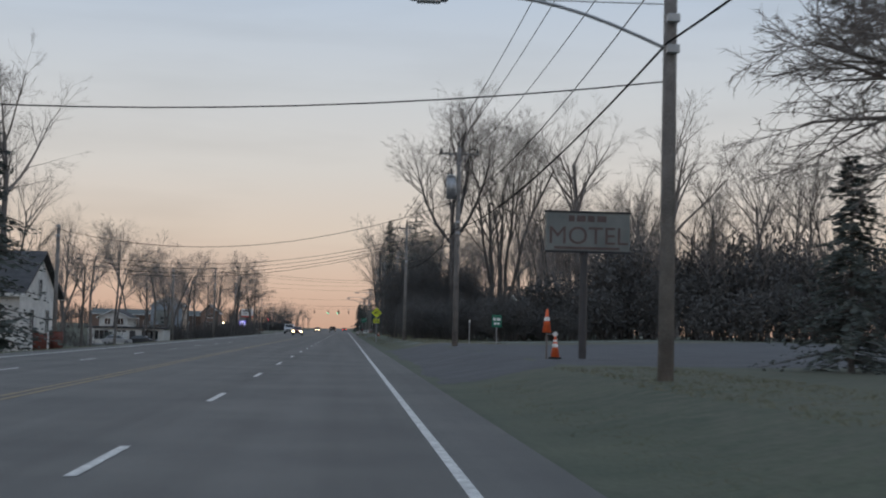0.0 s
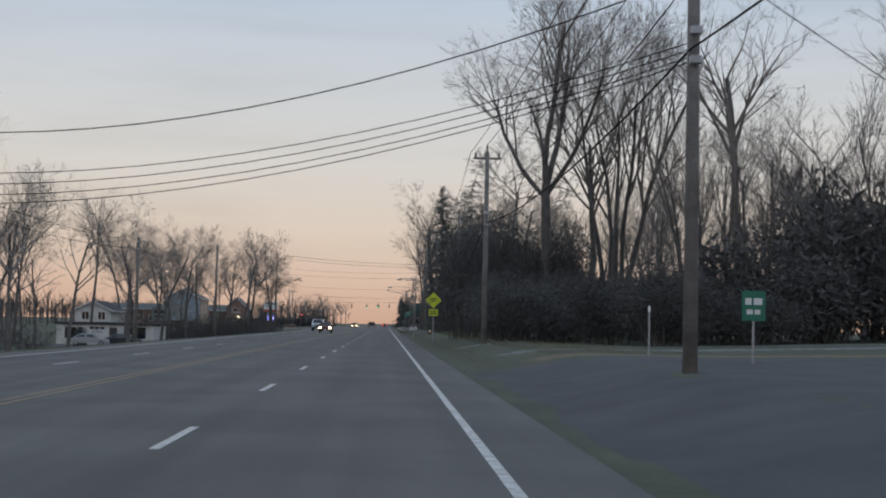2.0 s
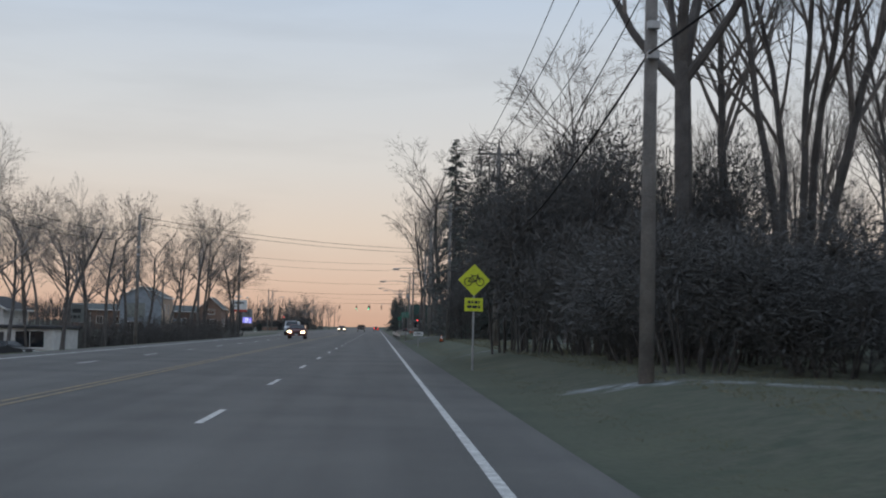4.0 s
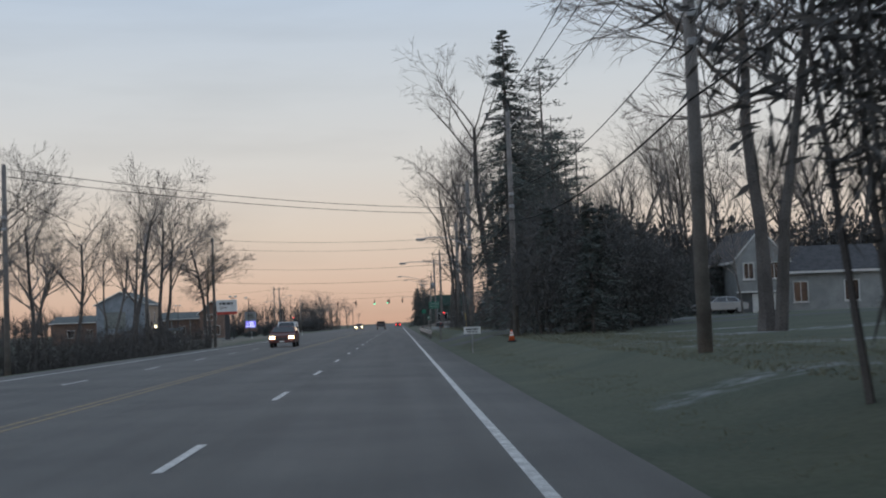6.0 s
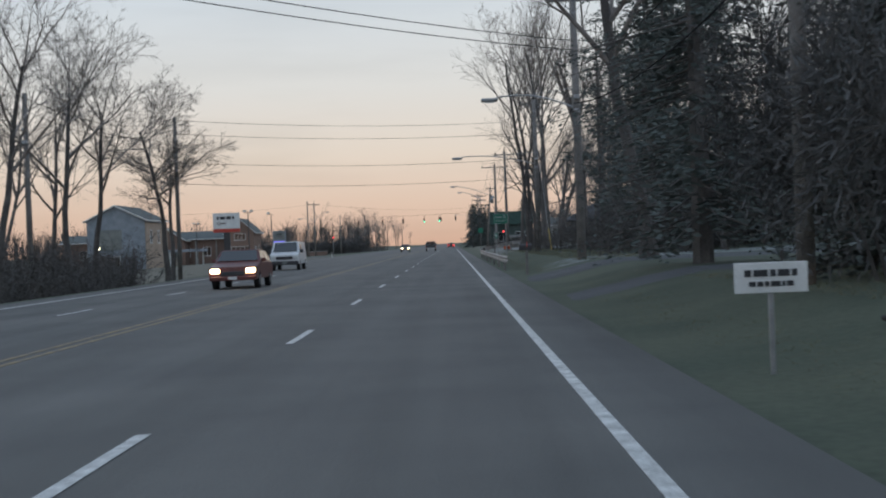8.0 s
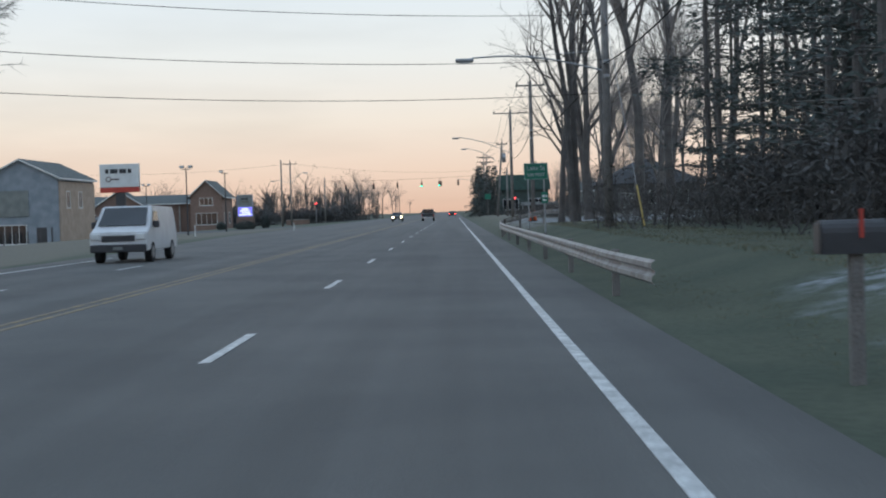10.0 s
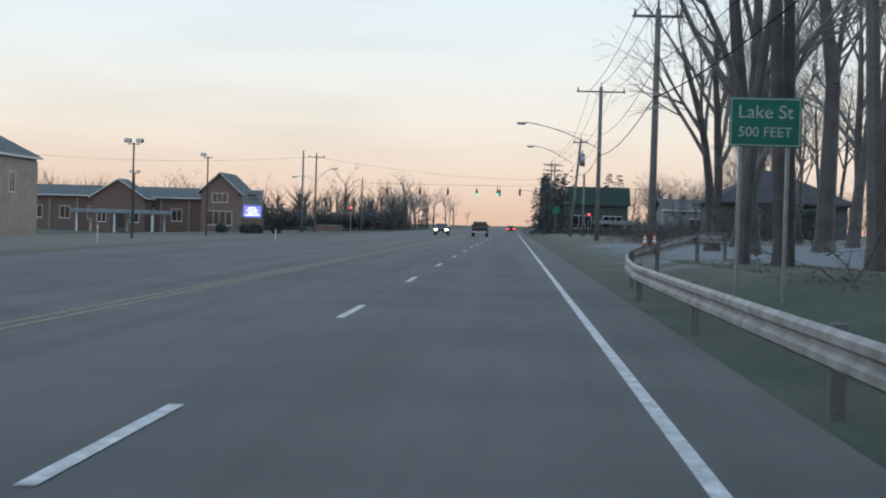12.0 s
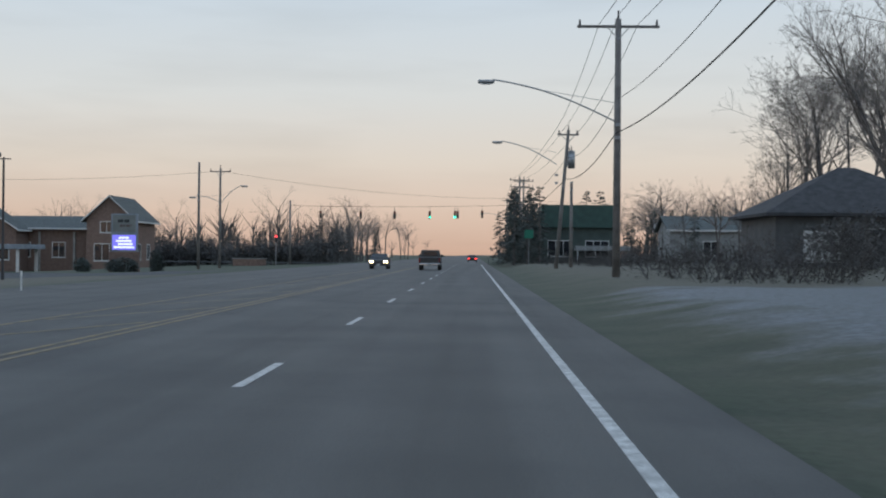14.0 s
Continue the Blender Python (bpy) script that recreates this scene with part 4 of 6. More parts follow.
far_woods("far_woods", -700, -40, 760, 17, 1)
far_woods("far_woods", -320, -60, 600, 16, 5)
far_woods("far_woods", -150, -24, 555, 13, 6)
far_woods("far_woods", 9, 70, 525, 8, 7)
far_woods("far_woods", 34, 600, 780, 17, 2)
far_woods("far_woods", -500, -95, 430, 13, 3)
far_woods("far_woods", 62, 320, 330, 17, 4)
far_woods("far_woods", 30, 90, 312, 15, 8)


def turf_mesh(seed, side, tufts):
    """A square of short, lank winter turf in tufts of uneven height."""
    r = np.random.default_rng(seed)
    verts, faces = [], []
    for k in range(tufts):
        x, y = r.uniform(-side / 2, side / 2, 2)
        tall = r.uniform(0.5, 1.0) * (1.9 if r.uniform() < 0.06 else 1.0)
        for b in range(5):
            a, h = r.uniform(0, 6.283), r.uniform(0.025, 0.06) * tall
            px, py = x + r.normal(0, 0.03), y + r.normal(0, 0.03)
            dx, dy = math.cos(a) * 0.006, math.sin(a) * 0.006
            lx, ly = r.normal(0, 0.045, 2) * tall
            v = len(verts)
            verts += [(px - dx, py - dy, -0.02), (px + dx, py + dy, -0.02), (px + lx, py + ly, h)]
            faces.append((v, v + 1, v + 2))
    me = bpy.data.meshes.new("turf")
    me.from_pydata(verts, [], faces)
    me.materials.append(BLADE)
    return me


TURF = [turf_mesh(300 + k, 3.2, 240) for k in range(4)]


def turf_strip(x0, columns, y0, y1):
    """Turf squares along the verge, laid to the slope of the land."""
    for i in range(columns):
        for k in range(int((y1 - y0) / 3.0)):
            x, y = x0 + 1.5 + 3.0 * i + rng.uniform(-0.15, 0.15), y0 + 1.5 + 3.0 * k
            up = Vector((ground_z(x - 1, y) - ground_z(x + 1, y), 0, 2.0))
            ob = new("turf", TURF[(i * 5 + k * 3) % 4])
            ob.matrix_world = Matrix.Translation((x, y, ground_z(x, y))) @ up.to_track_quat("Z", "Y").to_matrix().to_4x4() @ pose(0, 0, 0, 0, 0, 90 * ((i + k) % 4))
            tagged(ob, "short dull winter turf on the verge", "grass", kind="stuff")


turf_strip(2.3, 2, 0, 33)
turf_strip(2.3, 3, 90, 204)
turf_strip(2.3, 2, 229, 308)
turf_strip(-18.6, 1, 60, 150)

# ---- poles, lamps and wires ----
def utility_pole(x, y, top, label, arms=1, lean=(0, 0), transformer=False, lamp=(), r=0.16, arm_half=1.15, spike=True):
    """Wooden pole with crossarms, insulators, hardware and, where present, a transformer or a lamp arm."""
    g = ground_z(x, y)
    ob = thing("utility_pole", (x, y, g), label, "pole", "utility poles")
    h = top - g
    tip = (lean[0], lean[1], h)
    part("shaft", rod((0, 0, -0.5), tip, r, r * 0.72, 12), POLE, ob, smooth=True)
    for a in range(arms):
        z = h - 0.35 - 1.0 * a
        o = lean[0] * z / h
        arm = part("crossarm", box((o - arm_half, -0.06, z - 0.06), (o + arm_half, 0.06, z + 0.06), 0.01), POLE, ob)
        part("brace", rod((o - 0.55, -0.07, z), (o, -0.13, z - 0.6), 0.02, sides=6), STEEL, ob)
        part("brace", rod((o + 0.55, -0.07, z), (o, -0.13, z - 0.6), 0.02, sides=6), STEEL, ob)
        for sx in (-1, 1):
            part("insulator", rod((o + sx * (arm_half - 0.12), 0, z + 0.06), (o + sx * (arm_half - 0.12), 0, z + 0.32), 0.06, 0.04, 8), DARK_METAL, arm)
    if spike:
        part("insulator", rod((tip[0], tip[1], h), (tip[0], tip[1], h + 0.4), 0.05, 0.035, 8), DARK_METAL, ob)
    part("cable_bracket", box((-0.12, -r - 0.14, 7.4 - g), (0.12, -r, 7.56 - g), 0.01), STEEL, ob)
    part("cable_bracket", box((-0.12, -r - 0.14, 6.8 - g), (0.12, -r, 6.96 - g), 0.01), STEEL, ob)
    if transformer:
        tz = h - 2.9
        o = lean[0] * (tz + 0.6) / h
        tx = o + (0.42 if lean[0] else -0.42)
        can = part("transformer", rod((tx, -0.1, tz), (tx, -0.1, tz + 1.25), 0.27, 0.27, 16), STEEL, ob, "grey steel transformer can", smooth=True)
        part("lid", rod((tx, -0.1, tz + 1.25), (tx, -0.1, tz + 1.34), 0.31, 0.16, 16), STEEL, can)
        part("bushing", rod((tx, -0.1, tz + 1.34), (tx, -0.1, tz + 1.7), 0.05, 0.03, 8), DARK_METAL, can)
        part("bushing", rod((tx - 0.14, -0.1, tz + 1.3), (tx - 0.18, -0.1, tz + 1.6), 0.04, 0.03, 8), DARK_METAL, can)
        part("hanger", box((min(o, (o + tx) / 2), -0.08, tz + 0.2), (max(o, (o + tx) / 2), 0.08, tz + 1.0), 0.01), STEEL, can)
    for lx, ly, lz, az in lamp:
        bm = bmesh.new()
        n, a, b = 8, Vector((0, 0, az - g)), Vector((lx - x, ly - y, lz - g))
        pts = [a.lerp(b, i / n) + Vector((0, 0, 0.35 * math.sin(math.pi * min(1, i / n * 0.9)))) for i in range(n + 1)]
        rings = []
        for i, p in enumerate(pts):
            way = (pts[min(i + 1, n)] - pts[max(i - 1, 0)]).normalized()
            u = way.cross(Vector((0, 1, 0))).normalized()
            w = way.cross(u)
            rings.append([bm.verts.new(p + (u * math.cos(k * math.pi / 4) + w * math.sin(k * math.pi / 4)) * 0.035) for k in range(8)])
        for r0, r1 in zip(rings, rings[1:]):
            for k in range(8):
                bm.faces.new((r0[k], r0[(k + 1) % 8], r1[(k + 1) % 8], r1[k]))
        bm.faces.new(rings[0])
        bm.faces.new(rings[-1][::-1])
        arm = part("lamp_arm", bm, STEEL, ob, "long galvanised lamp arm")
        hd = Vector((lx - x, ly - y, lz - g))
        o = 0.0 if lx < x else 0.66
        head = part("lamp_head", box(hd + Vector((o - 0.72, -0.16, -0.07)), hd + Vector((o + 0.06, 0.16, 0.09)), 0.05), STEEL, arm, "flat grey street lamp head")
        part("lens", box(hd + Vector((o - 0.56, -0.12, -0.11)), hd + Vector((o - 0.1, 0.12, -0.072)), 0.015), SIGN_WHITE, head)
        part("stay", rod((0, 0, az - g + 0.9), tuple(pts[5]), 0.012, sides=6), STEEL, arm)
    return ob


utility_pole(6.1, 24.5, 11.5, "weathered wooden utility pole with a street lamp arm", lamp=((1.75, 24.5, 7.75, 6.9),))
utility_pole(6.15, 72.8, 11.7, "weathered wooden utility pole with a grey transformer", transformer=True)
utility_pole(5.3, 116.7, 10.8, "weathered wooden utility pole with a crossarm", arm_half=0.75)
utility_pole(6.2, 159.5, 11.0, "weathered wooden utility pole beside the lawn")
utility_pole(5.75, 197, 11.6, "weathered wooden utility pole before the spruce")
utility_pole(5.6, 232, 12.0, "thick weathered wooden utility pole with a street lamp arm", lamp=((2.3, 235, 7.8, 7.0),), r=0.2)
utility_pole(6.6, 274.3, 12.0, "thick weathered wooden utility pole with a street lamp arm", lamp=((1.0, 274.6, 7.75, 7.1),), r=0.2)
utility_pole(6.24, 320.5, 11.3, "weathered wooden utility pole beside the frosted gravel", r=0.175)
utility_pole(6.62, 364, 12.4, "weathered wooden utility pole with a wide crossarm and lamp", lamp=((0.85, 364, 9.45, 7.6),), arm_half=1.9, r=0.19)
utility_pole(6.2, 402, 10.9, "leaning wooden utility pole with a transformer and lamp", lean=(0.9, 0), transformer=True, lamp=((2.1, 404, 10.1, 8.3),), arm_half=0.8)
utility_pole(8.1, 412, 7.4, "short wooden utility pole", arms=0, spike=False)
utility_pole(6.9, 500, 13.1, "distant wooden utility pole with two crossarms", arms=2, arm_half=1.5)
utility_pole(7.6, 503, 13.1, "distant wooden utility pole with two crossarms", arms=2, arm_half=1.5)
utility_pole(6.6, 560, 12.5, "distant wooden utility pole with a lamp arm", lamp=((1.9, 560, 9.5, 8.6),))
for x, y, top in ((-19.7, 29, 8.4), (-18.5, 85.2, 7.6), (-19.65, 150.8, 7.8), (-19.8, 200, 10.2), (-19.8, 237, 9.2), (-18.0, 262, 10.4)):
    utility_pole(x, y, top, "bare wooden pole across the road", arms=0, spike=False)
utility_pole(-28.9, 440, 10.9, "bare wooden pole at the corner across the road", arms=0, spike=False)
utility_pole(-28.6, 450, 10.9, "wooden utility pole with two lamp arms at the corner", lamp=((-31.4, 450, 7.6, 7.0), (-26.2, 450, 8.9, 6.9)), arm_half=1.2)


def wire(points, sag, r=0.014, label="thin black overhead wire", seg=18):
    bm = bmesh.new()
    for a, b in zip(points, points[1:]):
        a, b = Vector(a), Vector(b)
        prev = a
        for i in range(1, seg + 1):
            t = i / seg
            q = a.lerp(b, t) - Vector((0, 0, 4 * sag * t * (1 - t)))
            d = (q - prev)
            rot = d.to_track_quat("Z", "Y").to_matrix().to_4x4()
            bmesh.ops.create_cone(bm, cap_ends=False, segments=5, radius1=r, radius2=r, depth=d.length, matrix=Matrix.Translation((prev + q) / 2) @ rot)
            prev = q
    ob = part("overhead_wire", bm, CABLE, None)
    return tagged(ob, label, "wire", "overhead wires")


RIGHT = [(6.1, -24, 11.5), (6.1, 24.5, 11.5), (6.15, 72.8, 11.7), (5.3, 116.7, 10.8), (6.2, 159.5, 11.0), (5.75, 197, 11.6), (5.6, 232, 12.0), (6.6, 274.3, 12.0), (6.24, 320.5, 11.3),
         (6.62, 364, 12.2), (7.0, 402, 10.9), (6.9, 500, 13.1), (6.6, 560, 12.5)]
LOW = (7.0, 7.0, 7.1, 6.9, 5.7, 6.2, 7.2, 7.4, 7.3, 7.1, 7.2, 8.0, 8.0)
for dx, dz, sag in ((-0.9, -0.05, 0.5), (0, 0.4, 0.5), (0.9, -0.05, 0.5)):
    wire([(x + dx, y, z + dz) for x, y, z in RIGHT], sag)
wire([(x, y, z + 1.6) for (x, y, _), z in zip(RIGHT, LOW)], 0.75)
wire([(x - 0.1, y - 0.2, z) for (x, y, _), z in zip(RIGHT, LOW)], 0.65, 0.024, "thick black telephone cable")
wire([(6.1, 24.5, 6.3), (-19.7, 29, 7.0)], 0.9, 0.015)
wire([(6.15, 72.8, 8.7), (-18.5, 85.2, 7.3)], 1.8, 0.016)
for z0, z1 in ((7.3, 6.0), (7.15, 5.65), (7.0, 5.3), (6.9, 5.0)):
    wire([(6.15, 72.8, z0), (-18.5, 85.2, z1)], 1.5, 0.011)
LEFT = [(-18.5, 85.2, 7.4), (-19.65, 150.8, 7.6), (-19.8, 200, 9.0), (-19.8, 237, 9.0), (-18.0, 262, 10.2)]
wire(LEFT, 0.8), wire([(x, y, z - 0.6) for x, y, z in LEFT], 0.9)
for z in (9.9, 9.5):
    wire([(5.6, 232, z), (-19.8, 200, z + 0.1)], 0.5, 0.018)
for z in (10.2, 9.3, 7.4, 6.0):
    wire([(6.6, 274.3, z + 0.2), (-18.0, 262, z)], 0.4, 0.013)
wire([(6.2, 72.8, 9.2), (33, 100, 6.5)], 0.8)
wire([(6.2, 159.5, 8.4), (29, 243, 5.2)], 0.9)
wire([(-75, 452, 10.2), (-28.6, 450, 10.6), (7, 500, 10.0), (60, 520, 9)], 0.9)


# ---- traffic lights on a span wire ----
def signal_head(x, y, z, green=False, both=False):
    ob = thing("traffic_light", (x, y, z), "dark traffic light head hanging from a span wire" if not green else "dark traffic light head showing green", "traffic light", "traffic lights")
    part("housing", box((-0.17, -0.12, -0.55), (0.17, 0.14, 0.55), 0.03), DARK_METAL, ob)
    for i, zz in enumerate((0.36, 0.0, -0.36)):
        m = GREEN_LIT if green and i == 2 else (TAIL if i == 0 else DARK_METAL)
        part("lens", rod((0, -0.13, zz), (0, -0.15, zz), 0.13, sides=14), m, ob)
        bm = bmesh.new()
        for a in range(8):
            t0, t1 = math.pi * a / 8, math.pi * (a + 1) / 8
            vs = [bm.verts.new((0.15 * math.cos(t), yy, zz + 0.15 * math.sin(t))) for t, yy in ((t0, -0.12), (t1, -0.12), (t1, -0.34), (t0, -0.34))]
            bm.faces.new(vs)
        part("visor", bm, DARK_METAL, ob)
    part("hanger", rod((0, 0, 0.55), (0, 0, 1.25), 0.03, sides=8), DARK_METAL, ob)
    return ob


for x, g in ((-22.5, 0), (-16.6, 0), (-11.6, 0), (-6.45, 1), (-2.75, 1), (-2.35, 0), (1.25, 0)):
    t = (x + 27) / 34
    signal_head(x, 495, 8.4 + 0.4 * t - 0.8 * t * (1 - t) - 1.24, bool(g))
utility_pole(-27.0, 495, 9.2, "grey strain pole holding the span wire", arms=0, spike=False)
utility_pole(7.0, 495.2, 9.4, "grey strain pole holding the span wire", arms=0, spike=False)
wire([(-27, 495, 8.4), (7.0, 495, 8.8)], 0.2, 0.02, "steel span wire carrying the traffic lights", 24)


def post_signal(x, y, z):
    g = ground_z(x, y)
    ob = thing("traffic_light", (x, y, g), "traffic light on a grey post showing red", "traffic light", "traffic lights")
    part("post", rod((0, 0, -0.3), (0, 0, z - g), 0.06, sides=10), STEEL, ob)
    part("housing", box((-0.17, -0.2, z - g - 0.6), (0.17, -0.07, z - g + 0.5), 0.02), DARK_METAL, ob)
    part("lens", rod((0, -0.2, z - g + 0.3), (0, -0.23, z - g + 0.3), 0.13, sides=14), RED_LIT, ob, "lit red lens")
    part("lens", rod((0, -0.2, z - g - 0.05), (0, -0.22, z - g - 0.05), 0.12, sides=14), DARK_METAL, ob)
    part("lens", rod((0, -0.2, z - g - 0.4), (0, -0.22, z - g - 0.4), 0.12, sides=14), DARK_METAL, ob)


post_signal(-28.6, 492, 3.5)
post_signal(11.15, 453.2, 3.1)


# ---- signs ----
def bars(parent, x0, x1, z, h, y, material, seed, name="unreadable_line"):
    """Plain bars in place of words that cannot be read."""
    r = random.Random(seed)
    x = x0
    while x < x1 - 0.02:
        w = min(r.uniform(0.6, 2.2) * h, x1 - x)
        part(name, box((x, y - 0.006, z - h / 2), (x + w, y, z + h / 2)), material, parent)
        x += w + 0.35 * h


def motel_sign():
    x0, x1, z0, z1, y = 6.52, 9.3, 4.12, 5.39, 42.4
    g = ground_z(7.8, y)
    ob = thing("motel_sign", (7.8, y, g), "aged cream motel sign board, dimmed as if backlit, with red letters on a post", "sign")
    a, b = x0 - 7.8, x1 - 7.8
    board = part("board", box((a, 0, z0 - g), (b, 0.28, z1 - g), 0.02), SIGN_AGED_DIM, ob)
    part("frame", box((a - 0.04, -0.03, z1 - g), (b + 0.04, 0.31, z1 - g + 0.05), 0.01), DARK_METAL, ob)
    part("frame", box((a - 0.04, -0.03, z0 - g - 0.05), (b + 0.04, 0.31, z0 - g), 0.01), DARK_METAL, ob)
    text_mesh("MOTEL", 0.82, LETTER_RED, board, pose(0.1, -0.008, z0 - g + 0.48, 90), squeeze=1.02)
    bars(board, -0.55, 0.75, z1 - g - 0.2, 0.2, -0.004, LETTER_RED, 3)
    part("lower_band", box((a + 0.25, -0.012, z0 - g + 0.06), (b - 0.35, -0.003, z0 - g + 0.14)), LETTER_RED, board)
    part("post", rod((0.0, 0.14, -0.4), (0.0, 0.14, z0 - g - 0.05), 0.13, sides=12), DARK_METAL, ob)


def diamond_sign(x, y, z):
    g = ground_z(x, y)
    ob = thing("warning_sign", (x, y, g), "fluorescent yellow diamond warning sign with a bicycle and lower plaque", "sign")
    part("post", box((-0.035, 0.0, -0.3), (0.035, 0.05, z - g + 0.5), 0.005), STEEL, ob)
    c = z - g
    s = 0.54
    plate = part("plate", prism([(0, c - s), (s, c), (0, c + s), (-s, c)], -0.012), SIGN_YELLOW, ob)
    for sx in (-0.2, 0.2):
        bm = bmesh.new()
        for i in range(14):
            a0, a1 = 2 * math.pi * i / 14, 2 * math.pi * (i + 1) / 14
            add_rod(bm, (sx + 0.13 * math.cos(a0), -0.02, c - 0.06 + 0.13 * math.sin(a0)), (sx + 0.13 * math.cos(a1), -0.02, c - 0.06 + 0.13 * math.sin(a1)), 0.014, sides=5)
        part("wheel_symbol", bm, LETTER_DARK, plate)
    bm = bmesh.new()
    for p, q in (((-0.2, -0.06), (-0.08, 0.14)), ((-0.08, 0.14), (0.13, 0.14)), ((0.2, -0.06), (0.11, 0.2)), ((-0.2, -0.06), (0.02, -0.06)), ((0.02, -0.06), (0.13, 0.14)), ((0.02, -0.06), (-0.1, 0.19))):
        add_rod(bm, (p[0], -0.02, c + p[1]), (q[0], -0.02, c + q[1]), 0.016, sides=5)
    part("frame_symbol", bm, LETTER_DARK, plate)
    low = part("plaque", box((-0.31, -0.012, c - 1.05), (0.31, 0.0, c - 0.6), 0.01), SIGN_YELLOW, ob)
    bars(low, -0.2, 0.2, c - 0.74, 0.09, -0.014, LETTER_DARK, 4)
    bars(low, -0.22, 0.22, c - 0.9, 0.09, -0.014, LETTER_DARK, 5)


def street_sign():
    x, y, z0, z1 = 4.13, 283.5, 2.83, 3.65
    g = ground_z(x, y)
    ob = thing("guide_sign", (x, y, g), "green guide sign with white words on two posts", "sign")
    part("post", box((-0.42, 0.0, -0.4), (-0.36, 0.06, z1 - g), 0.005), STEEL, ob)
    part("post", box((0.36, 0.0, -0.4), (0.42, 0.06, z1 - g), 0.005), STEEL, ob)
    plate = part("plate", box((-0.59, -0.016, z0 - g), (0.59, 0.0, z1 - g), 0.006), SIGN_GREEN, ob)
    for lo, hi in (((-0.57, z0 - g + 0.02), (0.57, z0 - g + 0.036)), ((-0.57, z1 - g - 0.036), (0.57, z1 - g - 0.02)), ((-0.57, z0 - g + 0.036), (-0.554, z1 - g - 0.036)), ((0.554, z0 - g + 0.036), (0.57, z1 - g - 0.036))):
        part("border", box((lo[0], -0.02, lo[1]), (hi[0], -0.015, hi[1])), LETTER_PALE, plate)
    text_mesh("Lake St", 0.31, LETTER_PALE, plate, pose(0, -0.02, z1 - g - 0.25, 90))
    text_mesh("500 FEET", 0.23, LETTER_PALE, plate, pose(0, -0.02, z0 - g + 0.24, 90))


def small_sign(x, y, z, w, h, material, label, ink=None, post=STEEL):
    g = ground_z(x, y)
    ob = thing("small_sign", (x, y, g), label, "sign")
    part("post", box((-0.025, 0.0, -0.3), (0.025, 0.04, z - g + h / 2), 0.004), post, ob)
    plate = part("plate", box((-w / 2, -0.012, z - g - h / 2), (w / 2, 0.0, z - g + h / 2), 0.005), material, ob)
    if ink:
        bars(plate, -w * 0.36, w * 0.36, z - g + h * 0.15, h * 0.22, -0.014, ink, 8)
        bars(plate, -w * 0.3, w * 0.3, z - g - h * 0.2, h * 0.16, -0.014, ink, 9)


def bank_sign():
    y, g = 309, ground_z(-22.9, 309)
    ob = thing("pylon_sign", (-22.9, y, g), "white panel sign with a red lower band on a dark pylon", "sign")
    top, mid, low = 5.32 - g, 3.72 - g, 3.36 - g
    panel = part("panel", box((-1.35, -0.2, mid), (1.35, 0.2, top), 0.02), SIGN_WHITE, ob)
    part("red_band", box((-1.35, -0.2, low), (1.35, 0.2, mid - 0.004), 0.02), SIGN_RED, ob, "red lower band")
    part("pylon", box((-0.3, -0.17, -0.3), (0.34, 0.17, low), 0.02), DARK_METAL, ob, "dark steel pylon")
    part("foot", box((-0.75, -0.3, -0.3), (0.75, 0.3, 0.18), 0.03), CONCRETE, ob)
    bars(panel, -0.95, 0.85, top - 0.5, 0.3, -0.205, LETTER_DARK, 14, "emblem_bar")
    bm = bmesh.new()
    for i in range(14):
        a0, a1 = 2 * math.pi * i / 14, 2 * math.pi * (i + 1) / 14
        add_rod(bm, (-0.75 + 0.16 * math.cos(a0), -0.21, top - 1.05 + 0.16 * math.sin(a0)), (-0.75 + 0.16 * math.cos(a1), -0.21, top - 1.05 + 0.16 * math.sin(a1)), 0.035, sides=5)
    add_box(bm, (-0.58, -0.225, top - 1.1), (0.0, -0.2, top - 1.0))
    part("emblem", bm, LETTER_RED, panel)


def led_sign():
    y, g = 426, ground_z(-33, 426)
    ob = thing("led_sign", (-32.95, y, g), "roadside sign with a lit violet message panel on a brick base", "sign")
    part("frame", box((-1.25, -0.2, 1.4 - g), (1.25, 0.2, 4.98 - g), 0.03), GREY_SIDING, ob)
    head = part("logo_panel", box((-1.08, -0.22, 3.3 - g), (1.08, -0.203, 4.85 - g), 0.005), SIGN_AGED_DIM, ob, "pale logo panel")
    bars(head, -0.6, 0.5, 4.3 - g, 0.28, -0.224, LETTER_DARK, 6)
    bars(head, -0.4, 0.7, 3.85 - g, 0.22, -0.224, LETTER_RED, 7)
    led = part("message_panel", box((-1.1, -0.22, 1.58 - g), (1.1, -0.203, 2.98 - g), 0.005), LED_BLUE, ob, "lit violet message panel")
    for i, (a, b) in enumerate(((-0.5, 0.5), (-0.75, 0.7), (-0.55, 0.8), (-0.95, 0.95))):
        bars(led, a, b, 2.72 - g - 0.3 * i, 0.15, -0.226, LED_WHITE, 20 + i, "message_line")
    part("base", box((-1.4, -0.35, -0.4), (1.4, 0.35, 1.4 - g), 0.03), BRICK, ob)


motel_sign()
diamond_sign(3.23, 135, 3.05)
street_sign()
bank_sign()
led_sign()
small_sign(9.2, 79, 2.05, 0.6, 0.75, SIGN_GREEN, "small green street sign on a thin post", SIGN_WHITE)
small_sign(2.95, 261, 1.75, 0.2, 0.36, SIGN_GREEN, "small green reference marker behind the rail", SIGN_WHITE)
small_sign(3.1, 188.5, 0.95, 0.72, 0.3, SIGN_WHITE, "low white lawn sign on a short post", LETTER_DARK)
